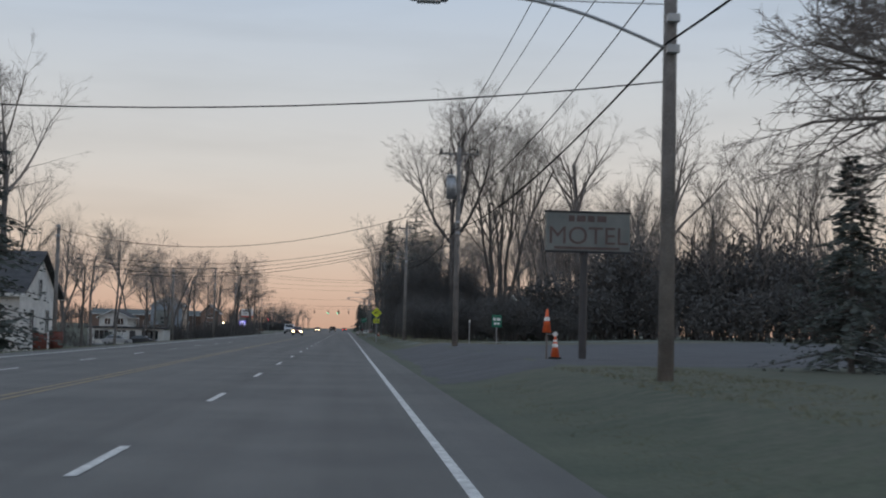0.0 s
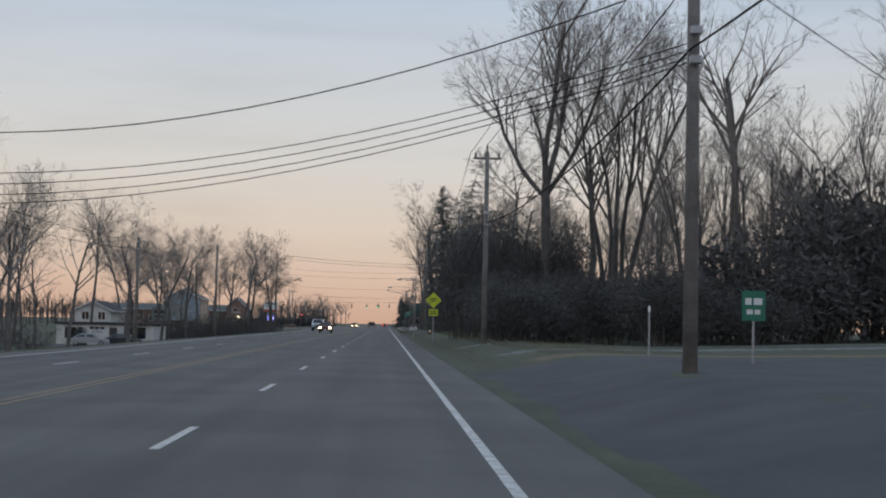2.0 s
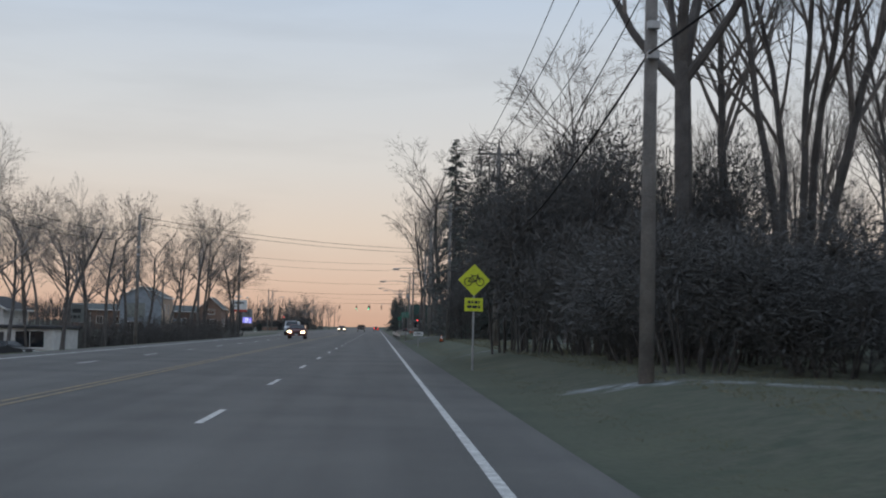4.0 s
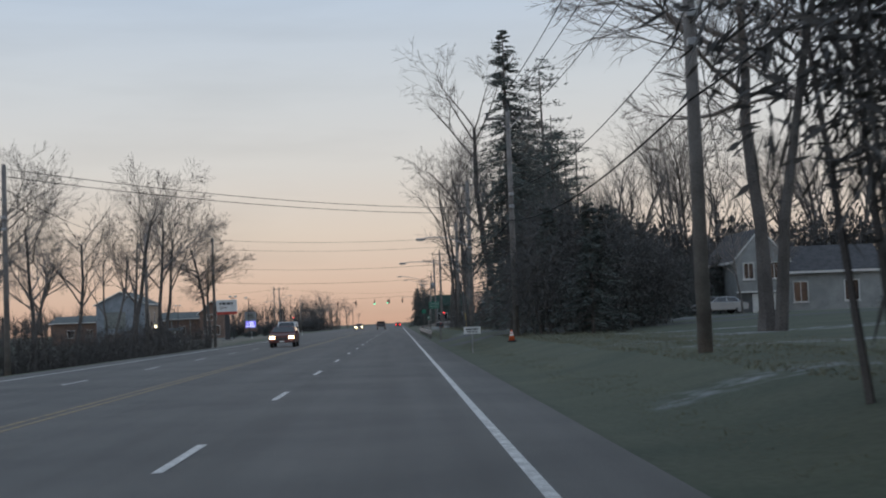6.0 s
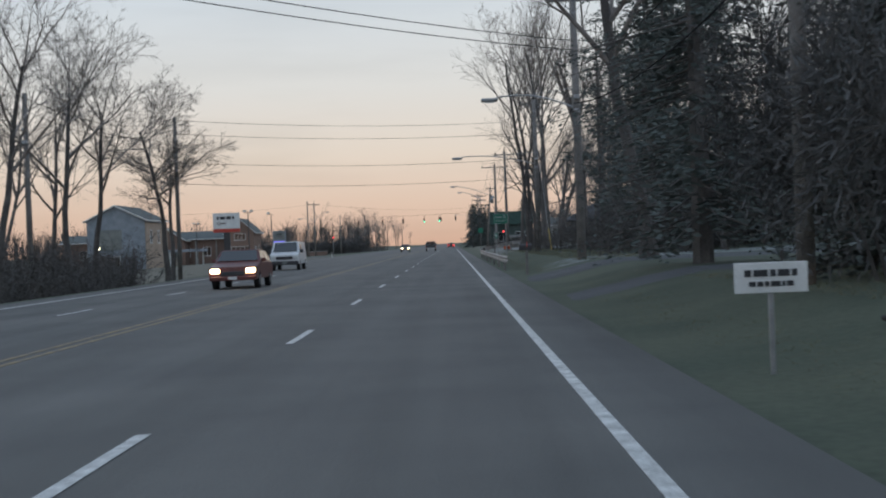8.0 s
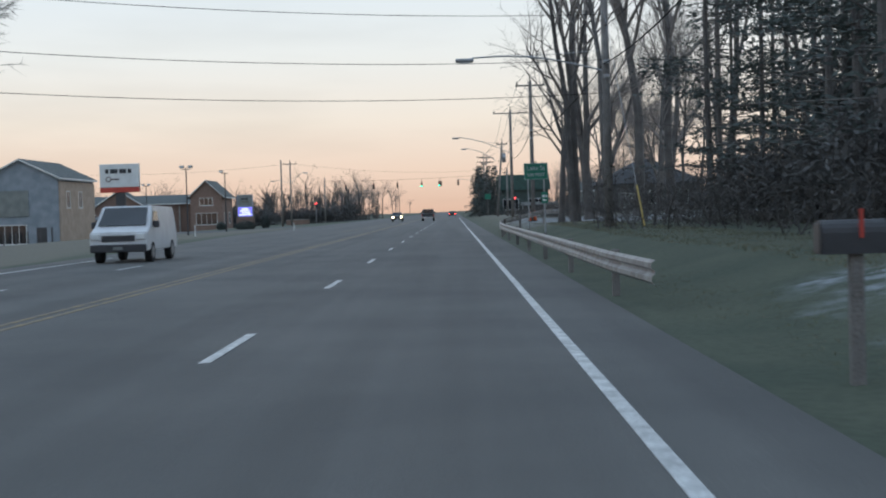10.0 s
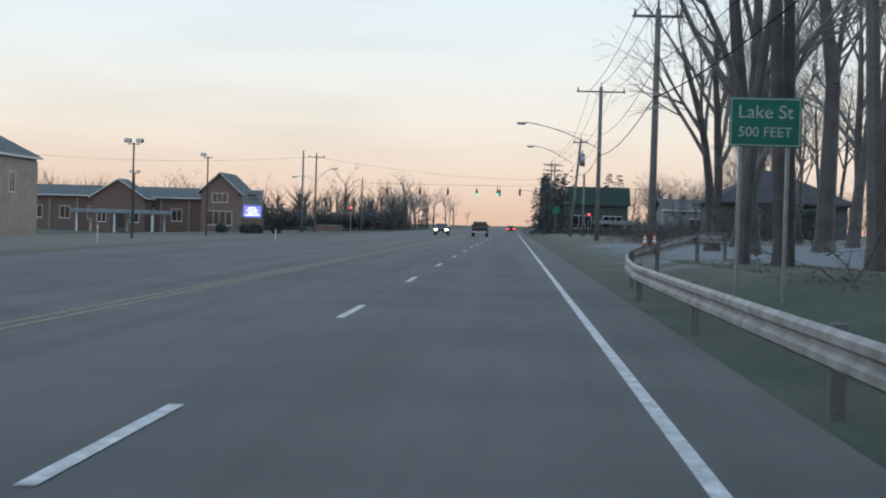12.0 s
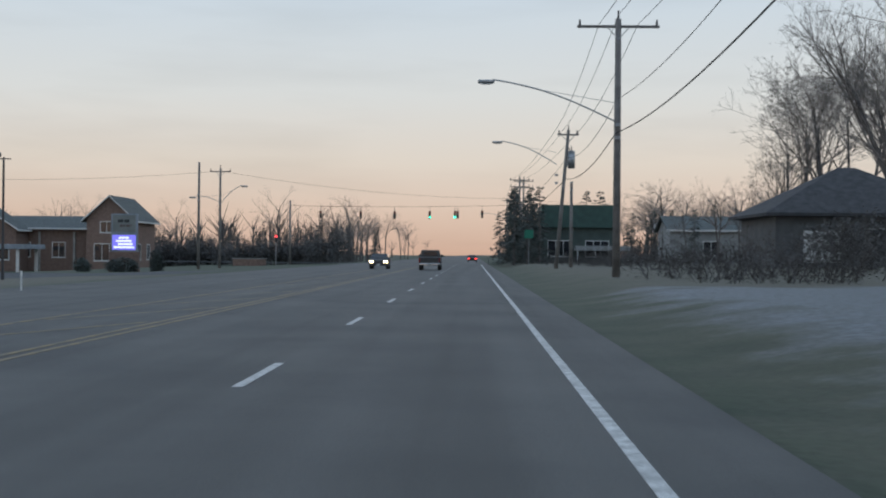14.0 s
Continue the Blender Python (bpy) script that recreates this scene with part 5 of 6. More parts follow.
small_sign(-30.5, 225, 2.05, 2.1, 1.8, SIGN_AGED_DIM, "faded roadside board across the road", LETTER_DARK, POLE)


def traffic_cone(x, y, h=0.9, label="orange traffic cone with white collars"):
    ob = thing("traffic_cone", (x, y, ground_z(x, y) + 0.04), label, "cone", "traffic cones")
    part("base", box((-0.19, -0.19, -0.02), (0.19, 0.19, 0.04), 0.015), RUBBER, ob)
    r = lambda z: 0.15 - 0.12 * z / h
    part("cone", rod((0, 0, 0.04), (0, 0, h), r(0.04), r(h), 16), ORANGE, ob, smooth=True)
    for a, b in ((0.5, 0.66), (0.74, 0.84)):
        part("collar", rod((0, 0, h * a), (0, 0, h * b), r(h * a) + 0.004, r(h * b) + 0.004, 16), REFLECT, ob, "white reflective collar")
    return ob


traffic_cone(6.68, 41.2, 0.7)
mk = thing("cone_marker", (6.45, 41.5, ground_z(6.45, 41.5)), "orange cone raised on a wooden stake beside the sign", "cone")
part("stake", box((-0.03, -0.03, -0.3), (0.03, 0.03, 1.1), 0.005), POLE, mk)
part("cone", rod((0, 0, 0.85), (0, 0, 1.6), 0.15, 0.03, 16), ORANGE, mk, smooth=True)
part("collar", rod((0, 0, 1.22), (0, 0, 1.34), 0.098, 0.079, 16), REFLECT, mk, "white reflective collar")
part("reflector", rod((0.26, -0.06, 0.8), (0.26, -0.09, 0.8), 0.08, sides=14), REFLECT, mk, "round white reflector")
part("bracket", rod((0, -0.04, 0.8), (0.26, -0.06, 0.8), 0.015, sides=6), STEEL, mk)
for x, y in ((5.9, 319.8), (6.32, 319.9)):
    traffic_cone(x, y, 0.76)
traffic_cone(4.9, 190, 0.5)


def mailbox(x, y):
    g = ground_z(x, y)
    ob = thing("mailbox", (x, y, g), "dark roadside mailbox with a red flag on a wooden post", "mailbox")
    part("post", box((-0.05, -0.05, -0.3), (0.05, 0.05, 1.0), 0.008), POLE, ob)
    bm = prism([(-0.1, 1.0), (0.1, 1.0), (0.1, 1.16)] + [(0.1 * math.cos(a), 1.16 + 0.1 * math.sin(a)) for a in [math.pi * i / 8 for i in range(1, 8)]] + [(-0.1, 1.16)], 0.5)
    bmesh.ops.rotate(bm, cent=(0, 0, 0), matrix=Matrix.Rotation(radians(90), 3, "Z"), verts=bm.verts)
    bmesh.ops.translate(bm, vec=(0.22, 0, 0), verts=bm.verts)
    part("box", bm, DARK_METAL, ob)
    part("flag", box((0.0, -0.115, 1.12), (0.03, -0.105, 1.34), 0.002), SIGN_RED, ob, "red flag")
    part("door", box((-0.295, -0.09, 1.01), (-0.283, 0.09, 1.24), 0.004), DARK_METAL, ob)


mailbox(3.05, 229)


def guard_rail():
    """W-beam along the shoulder that flares away beside the gravel apron."""
    pts = [(2.6, 236.0), (2.5, 240)] + [(2.5, 240 + 4 * i) for i in range(1, 13)] + [(2.6, 291), (2.85, 293.5), (3.3, 295.8), (3.95, 297.9), (4.8, 300.2), (5.7, 302.6), (6.5, 304.8), (7.2, 306.6)]
    ob = thing("guard_rail", (0, 0, 0), "weathered steel guard rail curving away from the shoulder", "guard rail")
    prof = [(0.0, 0.16), (0.05, 0.12), (0.05, 0.06), (0.0, 0.02), (0.0, -0.02), (0.05, -0.06), (0.05, -0.12), (0.0, -0.16)]
    verts, faces = [], []
    for i, (x, y) in enumerate(pts):
        a, b = Vector(pts[max(0, i - 1)]), Vector(pts[min(len(pts) - 1, i + 1)])
        t = (b - a).normalized()
        nrm = Vector((-t.y, t.x))
        z = max(ground_z(x, y), -0.03) + 0.56 + 0.2 * smooth01(286, 297, y)
        verts += [(x + nrm.x * o, y + nrm.y * o, z + h) for o, h in prof]
    m = len(prof)
    faces = [(i * m + k, i * m + k + 1, (i + 1) * m + k + 1, (i + 1) * m + k) for i in range(len(pts) - 1) for k in range(m - 1)]
    beam = link("beam", verts, faces, RAIL, ob)
    s = beam.modifiers.new("thickness", "SOLIDIFY")
    s.thickness = 0.006
    for x, y in pts[1::2]:
        z = ground_z(x, y)
        part("post", box((x + 0.02, y - 0.05, z - 0.4), (x + 0.14, y + 0.05, z + 0.75 + 0.2 * smooth01(286, 297, y)), 0.008), POLE, ob)


guard_rail()


def guy_guard(x, y):
    ob = thing("guy_wire", (x, y, ground_z(x, y)), "pole guy wire with a yellow plastic guard", "guy wire")
    part("cable", rod((0, 0, -0.1), (-0.35, 7.8, 9.0), 0.012, sides=6), STEEL, ob)
    part("guard", rod((-0.004, 0.09, 0.1), (-0.063, 1.39, 1.6), 0.036, sides=10), YELLOW_PLASTIC, ob, "yellow plastic guard")


guy_guard(6.95, 266.5)


def marker_post(x, y, h, label="thin grey marker post in the grass", m=STEEL):
    ob = thing("marker_post", (x, y, ground_z(x, y)), label, "post", "marker posts")
    part("stake", box((-0.03, -0.02, -0.2), (0.03, 0.02, h), 0.005), m, ob)
    part("cap", box((-0.035, -0.025, h - 0.2), (0.035, 0.025, h - 0.02), 0.004), REFLECT, ob)


marker_post(-15.9, 349, 1.0, "white marker post on the far verge", SIGN_WHITE)
small_sign(21.4, 459, 5.0, 0.7, 1.5, SIGN_WHITE, "tall narrow white sign on a post")
small_sign(6.2, 449.5, 3.8, 1.0, 0.95, SIGN_GREEN, "small green sign before the firs")
marker_post(8.4, 88, 1.6)
marker_post(-22, 330, 1.0, "white marker post on the far verge", SIGN_WHITE)
marker_post(15, 60, 1.7)

# ---- buildings ----
def window(parent, face, u0, u1, z0, z1, at, glass=GLASS, bars_n=1, name="window"):
    """A window set into a wall: frame proud of the wall, pane behind it, sill below. face: -y or +-x."""
    def b(a0, a1, h0, h1, o0, o1, bevel=0.0):
        if face == "-y":
            return box((a0, at - o1, h0), (a1, at - o0, h1), bevel)
        s = 1 if face == "+x" else -1
        lo, hi = sorted((at + s * o0, at + s * o1))
        return box((lo, a0, h0), (hi, a1, h1), bevel)
    w = part(name, b(u0, u1, z0, z1, 0.004, 0.02), glass, parent)
    t = 0.09
    for a0, a1, h0, h1 in ((u0 - t, u0, z0 - t, z1 + t), (u1, u1 + t, z0 - t, z1 + t), (u0, u1, z1, z1 + t), (u0, u1, z0 - t, z0)):
        part("frame", b(a0, a1, h0, h1, 0.004, 0.06), TRIM, w)
    for i in range(1, bars_n + 1):
        c = u0 + (u1 - u0) * i / (bars_n + 1)
        part("frame", b(c - 0.03, c + 0.03, z0, z1, 0.021, 0.045), TRIM, w)
    part("sill", b(u0 - 0.14, u1 + 0.14, z0 - t - 0.06, z0 - t, 0.004, 0.12), TRIM, w)
    return w


def panel_door(parent, face, u0, u1, z0, z1, at, material=TRIM, rows=4, name="door"):
    def b(a0, a1, h0, h1, o0, o1):
        if face == "-y":
            return box((a0, at - o1, h0), (a1, at - o0, h1), 0.01)
        s = 1 if face == "+x" else -1
        lo, hi = sorted((at + s * o0, at + s * o1))
        return box((lo, a0, h0), (hi, a1, h1), 0.01)
    d = part(name, b(u0, u1, z0, z1, 0.004, 0.03), material, parent)
    for i in range(rows):
        h0 = z0 + (z1 - z0) * i / rows
        part("panel", b(u0 + 0.1, u1 - 0.1, h0 + 0.05, h0 + (z1 - z0) / rows - 0.05, 0.031, 0.05), material, d)
    return d


def gable_house(label, x0, x1, y0, y1, base, eave, ridge, along, wall, roof, over=0.4, name="house", courses=0, category="house"):
    """Walls, gables, two roof slopes with thickness, fascia. along: the ridge's axis. Parts are laid in world metres under an Empty at the base."""
    ob = thing(name, (0, 0, 0), label, category)
    b0 = base - 0.8
    if along == "x":
        ym = (y0 + y1) / 2
        bm = prism([(y0, b0), (y1, b0), (y1, eave), (ym, ridge), (y0, eave)], x1 - x0, "x")
        bmesh.ops.translate(bm, vec=(x0, 0, 0), verts=bm.verts)
        part("wall", bm, wall, ob)
        for s, ye in ((-1, y0), (1, y1)):
            k = (ridge - eave) / abs(ye - ym)
            yo, zo = ye + s * over, eave - k * over
            bm = prism([(ym, ridge + 0.03), (yo, zo + 0.03), (yo, zo + 0.2), (ym, ridge + 0.2)], x1 - x0 + 2 * over, "x")
            bmesh.ops.translate(bm, vec=(x0 - over, 0, 0), verts=bm.verts)
            r = part("roof", bm, roof, ob)
            part("fascia", box((x0 - over, min(yo, yo + s * 0.04), zo - 0.02), (x1 + over, max(yo, yo + s * 0.04), zo + 0.18)), TRIM, r)
    else:
        xm = (x0 + x1) / 2
        bm = prism([(x0, b0), (x1, b0), (x1, eave), (xm, ridge), (x0, eave)], y1 - y0, "y")
        bmesh.ops.translate(bm, vec=(0, y0, 0), verts=bm.verts)
        part("wall", bm, wall, ob)
        for s, xe in ((-1, x0), (1, x1)):
            k = (ridge - eave) / abs(xe - xm)
            xo, zo = xe + s * over, eave - k * over
            bm = prism([(xm, ridge + 0.03), (xo, zo + 0.03), (xo, zo + 0.2), (xm, ridge + 0.2)], y1 - y0 + 2 * over, "y")
            bmesh.ops.translate(bm, vec=(0, y0 - over, 0), verts=bm.verts)
            r = part("roof", bm, roof, ob)
            part("fascia", box((min(xo, xo + s * 0.04), y0 - over, zo - 0.02), (max(xo, xo + s * 0.04), y1 + over, zo + 0.18)), TRIM, r)
            # barge boards along the gable
            n = 8
            bm = bmesh.new()
            for i in range(n):
                a, c = i / n, (i + 1) / n
                xa, xb = xm + (xo - xm) * a, xm + (xo - xm) * c
                za, zb = ridge + (zo - ridge) * a, ridge + (zo - ridge) * c
                vs = [bm.verts.new(v) for v in ((xa, y0 - over - 0.012, za + 0.2), (xb, y0 - over - 0.012, zb + 0.2), (xb, y0 - over - 0.012, zb), (xa, y0 - over - 0.012, za))]
                bm.faces.new(vs)
            part("barge_board", bm, TRIM, r)
    return ob


# white house across the road, dark roof slope towards the road's start
h = gable_house("white sided house with a dark shingled roof", -33, -20.1, 82.5, 93, -0.9, 3.1, 5.8, "x", WHITE_SIDING, SHINGLE)
window(h, "-y", -24.5, -23.2, 0.8, 2.3, 82.5), window(h, "-y", -29.5, -28.2, 0.8, 2.3, 82.5)
window(h, "+x", 85.2, 86.2, 0.6, 2.1, -20.1), window(h, "+x", 89.5, 90.5, 0.6, 2.1, -20.1), window(h, "+x", 87.3, 88.2, 3.0, 4.1, -20.1)
panel_door(h, "-y", -26.6, -25.6, -0.9, 1.2, 82.5)


def drum(x, y):
    ob = thing("drum", (x, y, ground_z(x, y)), "rusty red steel drum beside the road", "drum")
    part("body", rod((0, 0, 0), (0, 0, 1.15), 0.42, sides=20), RUST, ob, smooth=True)
    for z in (0.02, 0.38, 0.76, 1.12):
        part("hoop", rod((0, 0, z), (0, 0, z + 0.05), 0.44, sides=20), RUST, ob)


drum(-17.9, 83), drum(-18.7, 82.2)

# low white shop with a wide window, taller gabled part behind
s = thing("shop", (0, 0, 0), "low white roadside shop with a flat roof edge", "shop")
part("wall", box((-40, 208, -3.0), (-28.3, 217, 0.55)), WHITE_SIDING, s)
part("roof", box((-40.3, 207.6, 0.55), (-28.0, 217.3, 0.8), 0.03), SHINGLE, s)
window(s, "-y", -31.7, -29.2, -1.1, 0.3, 208, bars_n=1)
window(s, "-y", -39, -36.8, -1.2, 0.2, 208, bars_n=2)
panel_door(s, "-y", -33.6, -32.7, -1.9, 0.2, 208, DARK_METAL, 2)
board = part("name_board", box((-36.2, 207.95, -0.75), (-33.9, 207.995, 0.35), 0.005), SIGN_WHITE, s, "white name board with dark letters")
bars(board, -36.0, -34.2, 0.1, 0.32, 207.945, LETTER_DARK, 33)
text_mesh("PIZZA", 0.46, LETTER_DARK, board, pose(-35.1, 207.942, -0.4, 90))
part("trim_post", box((-28.5, 207.8, -2.4), (-28.3, 207.98, 0.54), 0.01), TRIM, s)
h = gable_house("white gabled house behind the low shop", -40.2, -35.6, 218, 227, -2.0, 2.3, 3.4, "y", WHITE_SIDING, SHINGLE)
window(h, "-y", -37.2, -36.3, 1.1, 2.1, 218), window(h, "-y", -39.3, -38.4, 1.1, 2.1, 218)

# house with a garage under the gable, up a drive
h = gable_house("pale gabled house with an overhanging upper storey above its garage door", 29.3, 33.6, 245, 256, 1.1, 5.8, 8.2, "y", PALE_SIDING, SHINGLE)
part("upper_storey", prism([(29.2, 2.85), (33.7, 2.85), (33.7, 5.64), (31.45, 8.15), (29.2, 5.64)], 0.36), PALE_SIDING, h).location = (0, 244.64, 0)
part("lower_wall", box((29.32, 244.97, 0.3), (33.58, 244.995, 2.85)), DARK_SIDING, h, "dark lower wall")
part("skirt_board", box((29.16, 244.6, 2.78), (33.74, 244.66, 2.92), 0.01), TRIM, h)
window(h, "-y", 29.9, 30.7, 4.0, 5.3, 244.64), window(h, "-y", 32.1, 32.9, 4.0, 5.3, 244.64)
panel_door(h, "-y", 30.6, 33.2, 1.0, 2.65, 244.97, TRIM, 4, "garage_door")
w = gable_house("pale side wing of the gabled house", 33.7, 43.5, 248, 256, 1.1, 4.6, 6.8, "x", PALE_SIDING, SHINGLE)
window(w, "-y", 35.2, 36.4, 1.9, 3.6, 248), window(w, "-y", 39.8, 41.0, 1.9, 3.6, 248)

# blue-grey gabled building across the road
g = gable_house("blue-grey gabled shop with a tan side wall", -54, -45.4, 369, 384, -1.5, 6.6, 8.7, "y", GREY_SIDING, SHINGLE_GREY)
part("wall", box((-45.398, 369.3, -1.9), (-45.3, 384, 6.2)), TAN_SIDING, g, "tan side wall")
part("sign_panel", box((-52.6, 368.9, 2.2), (-48.8, 368.99, 5.2), 0.02), SIGN_AGED_DIM, g, "pale blank sign panel")
window(g, "-y", -52.5, -49.2, -0.9, 1.2, 369, bars_n=3), panel_door(g, "-y", -48.0, -46.8, -1.4, 0.9, 369, DARK_METAL, 2)
window(g, "+x", 372, 373.2, 3.2, 5.0, -45.3), window(g, "+x", 377, 378.2, 3.2, 5.0, -45.3)
for k in range(9):
    x = -55.5 + 1.35 * k
    marker = thing("fence_post", (x, 364, ground_z(x, 364)), "dark fence post before the gabled shop", "fence post", "fence posts")
    part("stake", box((-0.07, -0.07, -0.3), (0.07, 0.07, 1.7), 0.01), DARK_METAL, marker)
    part("cap", box((-0.09, -0.09, 1.7), (0.09, 0.09, 1.78), 0.01), DARK_METAL, marker)

# long brick building with two gables
b = gable_house("long low brick building under a grey shingled roof", -92, -52.3, 484, 500, -0.9, 4.6, 6.3, "x", BRICK, SHINGLE_GREY, 0.8, "bank_building", category="building")
for k in range(7):
    x = -88 + 4.9 * k
    window(b, "-y", x, x + 1.7, 0.6, 2.6, 484)
    part("pilaster", box((x + 2.9, 483.8, -1.5), (x + 3.2, 484, 4.1), 0.01), CONCRETE, b)
g = gable_house("brick gable end with a steep grey roof", -52.1, -45.8, 478, 490, -0.9, 5.9, 8.8, "y", BRICK, SHINGLE_GREY, 0.6, "bank_building", category="building")
window(g, "-y", -50.2, -47.7, 4.0, 5.4, 478, bars_n=2), window(g, "-y", -51.0, -46.9, 0.2, 2.4, 478, bars_n=3)
window(g, "+x", 480.5, 482, 0.4, 2.4, -45.8), window(g, "+x", 485.5, 487, 0.4, 2.4, -45.8)
p = gable_house("brick entrance gable of the long building", -71, -62, 479, 483.9, -0.9, 4.4, 7.3, "y", BRICK, SHINGLE_GREY, 0.5, "bank_building", category="building")
panel_door(p, "-y", -67.6, -65.4, -0.8, 1.8, 479, DARK_METAL, 2), window(p, "-y", -70, -68.6, 0.2, 2.2, 479), window(p, "-y", -64.4, -63, 0.2, 2.2, 479)

# canopy and hedge before it
c = thing("canopy", (-62, 466, ground_z(-62, 466)), "drive-through canopy with dark fascia on white posts", "canopy")
part("deck", box((-7, -4, 3.0), (7, 4, 3.6), 0.04), GREY_SIDING, c)
for x in (-6, 0, 6):
    for y in (-3.4, 3.4):
        part("post", box((x - 0.16, y - 0.16, -0.5), (x + 0.16, y + 0.16, 3.0), 0.02), TRIM, c)


def parking_lamp(x, y, top, two=True):
    g0 = ground_z(x, y)
    ob = thing("parking_lamp", (x, y, g0), "tall dark parking-lot lamp with tilted floodlights", "lamp", "parking lamps")
    part("pole", rod((0, 0, -0.2), (0, 0, top - g0), 0.09, 0.06, 10), DARK_METAL, ob)
    part("yoke", rod((-0.45, 0, top - g0 - 0.1), (0.45, 0, top - g0 - 0.1), 0.035, sides=8), DARK_METAL, ob)
    for sx in ((-1, 1) if two else (-1,)):
        hd = part("floodlight", box((sx * 0.45 - 0.25, -0.2, top - g0), (sx * 0.45 + 0.25, 0.2, top - g0 + 0.3), 0.06), DARK_METAL, ob, "tilted floodlight head")
        part("lens", box((sx * 0.45 - 0.2, -0.22, top - g0 + 0.03), (sx * 0.45 + 0.2, -0.202, top - g0 + 0.26), 0.01), SIGN_WHITE, hd)


parking_lamp(-28.1, 357, 6.75)
parking_lamp(-28.2, 381, 7.0, False)
parking_lamp(-50, 432, 7.0)

# dark-roofed house beside the gravel, hipped
def hip_house():
    ob = thing("house", (0, 0, 0), "low house under a broad dark hipped roof", "house")
    part("wall", box((19.7, 389, 0.2), (32.2, 400, 4.2)), DARK_SIDING, ob)
    x0, x1, y0, y1, z0, z1 = 18.9, 33.0, 388.2, 400.8, 4.15, 7.7
    bm = bmesh.new()
    lo = [bm.verts.new(v) for v in ((x0, y0, z0), (x1, y0, z0), (x1, y1, z0), (x0, y1, z0))]
    up = [bm.verts.new(v) for v in ((x0, y0, z0 + 0.2), (x1, y0, z0 + 0.2), (x1, y1, z0 + 0.2), (x0, y1, z0 + 0.2))]
    a, c = bm.verts.new((x0 + 6.3, 394.5, z1)), bm.verts.new((x1 - 6.6, 394.5, z1))
    bm.faces.new(lo[::-1])
    for i in range(4):
        bm.faces.new((lo[i], lo[(i + 1) % 4], up[(i + 1) % 4], up[i]))
    bm.faces.new((up[0], up[1], c, a)), bm.faces.new((up[1], up[2], c)), bm.faces.new((up[2], up[3], a, c)), bm.faces.new((up[3], up[0], a))
    part("roof", bm, SHINGLE, ob, "broad dark shingled roof")
    panel_door(ob, "-y", 21.5, 23.9, 1.1, 3.2, 389, TRIM, 4, "garage_door")
    window(ob, "-y", 25.6, 27.2, 1.7, 3.3, 389), window(ob, "-y", 29, 30.6, 1.7, 3.3, 389)


hip_house()
# green-roofed building near the crossing
gb = thing("shop", (0, 0, 0), "distant shop with a green metal roof", "shop")
part("wall", box((9.2, 478, 0.0), (19, 490, 5.2)), DARK_GREEN_SIDING, gb)
part("roof", prism([(8.8, 5.2), (19.4, 5.2), (19.1, 8.2), (9.1, 8.2)], 13), GREEN_METAL, gb, "green metal roof").location = (0, 477.4, 0)
window(gb, "-y", 10, 13, 1.4, 3.4, 478, bars_n=2), window(gb, "-y", 15, 18, 1.4, 3.4, 478, bars_n=2)
canopy = part("canopy", box((13.4, 474.8, 2.1), (20.6, 477.9, 2.75), 0.03), PALE_SIDING, gb, "long pale canopy along the front")
for x in (13.7, 16.0, 18.3, 20.3):
    part("canopy_post", box((x - 0.07, 474.95, 0.0), (x + 0.07, 475.09, 2.1)), TRIM, canopy)
low = gable_house("low pale house beyond the gravel apron", 20.5, 33, 440, 449, 0.9, 4.2, 5.6, "x", PALE_SIDING, SHINGLE_GREY)
window(low, "-y", 24, 25.5, 1.6, 3.0, 440), window(low, "-y", 29, 30.5, 1.6, 3.0, 440)
fence = thing("wall_low", (0, 0, 0), "low reddish wall at the far corner", "wall")
part("coping", box((-35.2, 493.2, 0.5), (-30.2, 493.6, 0.62), 0.02), CONCRETE, fence)
part("face", box((-35.1, 493.25, -1.4), (-30.3, 493.55, 0.5)), BRICK, fence)


def hedge(x, y, lx, ly, h0, seed):
    r = np.random.default_rng(seed)
    verts, faces = [], []
    for k in range(int(2600 * lx * ly * h0 / 8) + 600):
        d = r.normal(0, 1, 3)
        d *= r.uniform(0.2, 1) ** 0.4 / np.linalg.norm(d)
        lump = 0.8 + 0.22 * math.sin(3.1 * d[0] + seed) + 0.2 * math.sin(4.3 * d[1] + 2.0 * d[2] + seed)
        c = np.array([d[0] * lx / 2, d[1] * ly / 2, h0 * (0.42 + 0.58 * d[2])]) * (lump, lump, 0.5 + 0.5 * lump)
        w1, w2 = r.normal(0, 0.09, 3), r.normal(0, 0.09, 3)
        v = len(verts)
        verts += [c, c + w1, c + w2]
        faces.append((v, v + 1, v + 2))
    ob = link("hedge", [tuple(v) for v in verts], faces, NEEDLE)
    ob.location = (x, y, ground_z(x, y))
    tagged(ob, "clipped dark evergreen shrub", "hedge", "shrubs")


hedge(-33, 424.8, 4.2, 1.4, 1.3, 1)
hedge(-29.6, 425, 1.8, 1.4, 2.0, 2)
hedge(-36.5, 425, 2.0, 1.4, 1.4, 3)
hedge(-36, 203, 2.2, 1.6, 2.0, 7)
hedge(28.0, 384, 4.0, 2.4, 3.0, 9)


# ---- vehicles ----
def wheel(parent, x, y, r, w):
    t = part("wheel", rod((x - w / 2, y, r), (x + w / 2, y, r), r, sides=20), RUBBER, parent, "black tyre")
    s = 1 if x > 0 else -1
    part("rim", rod((x + s * w / 2, y, r), (x + s * (w / 2 + 0.015), y, r), r * 0.6, sides=16), STEEL, t)


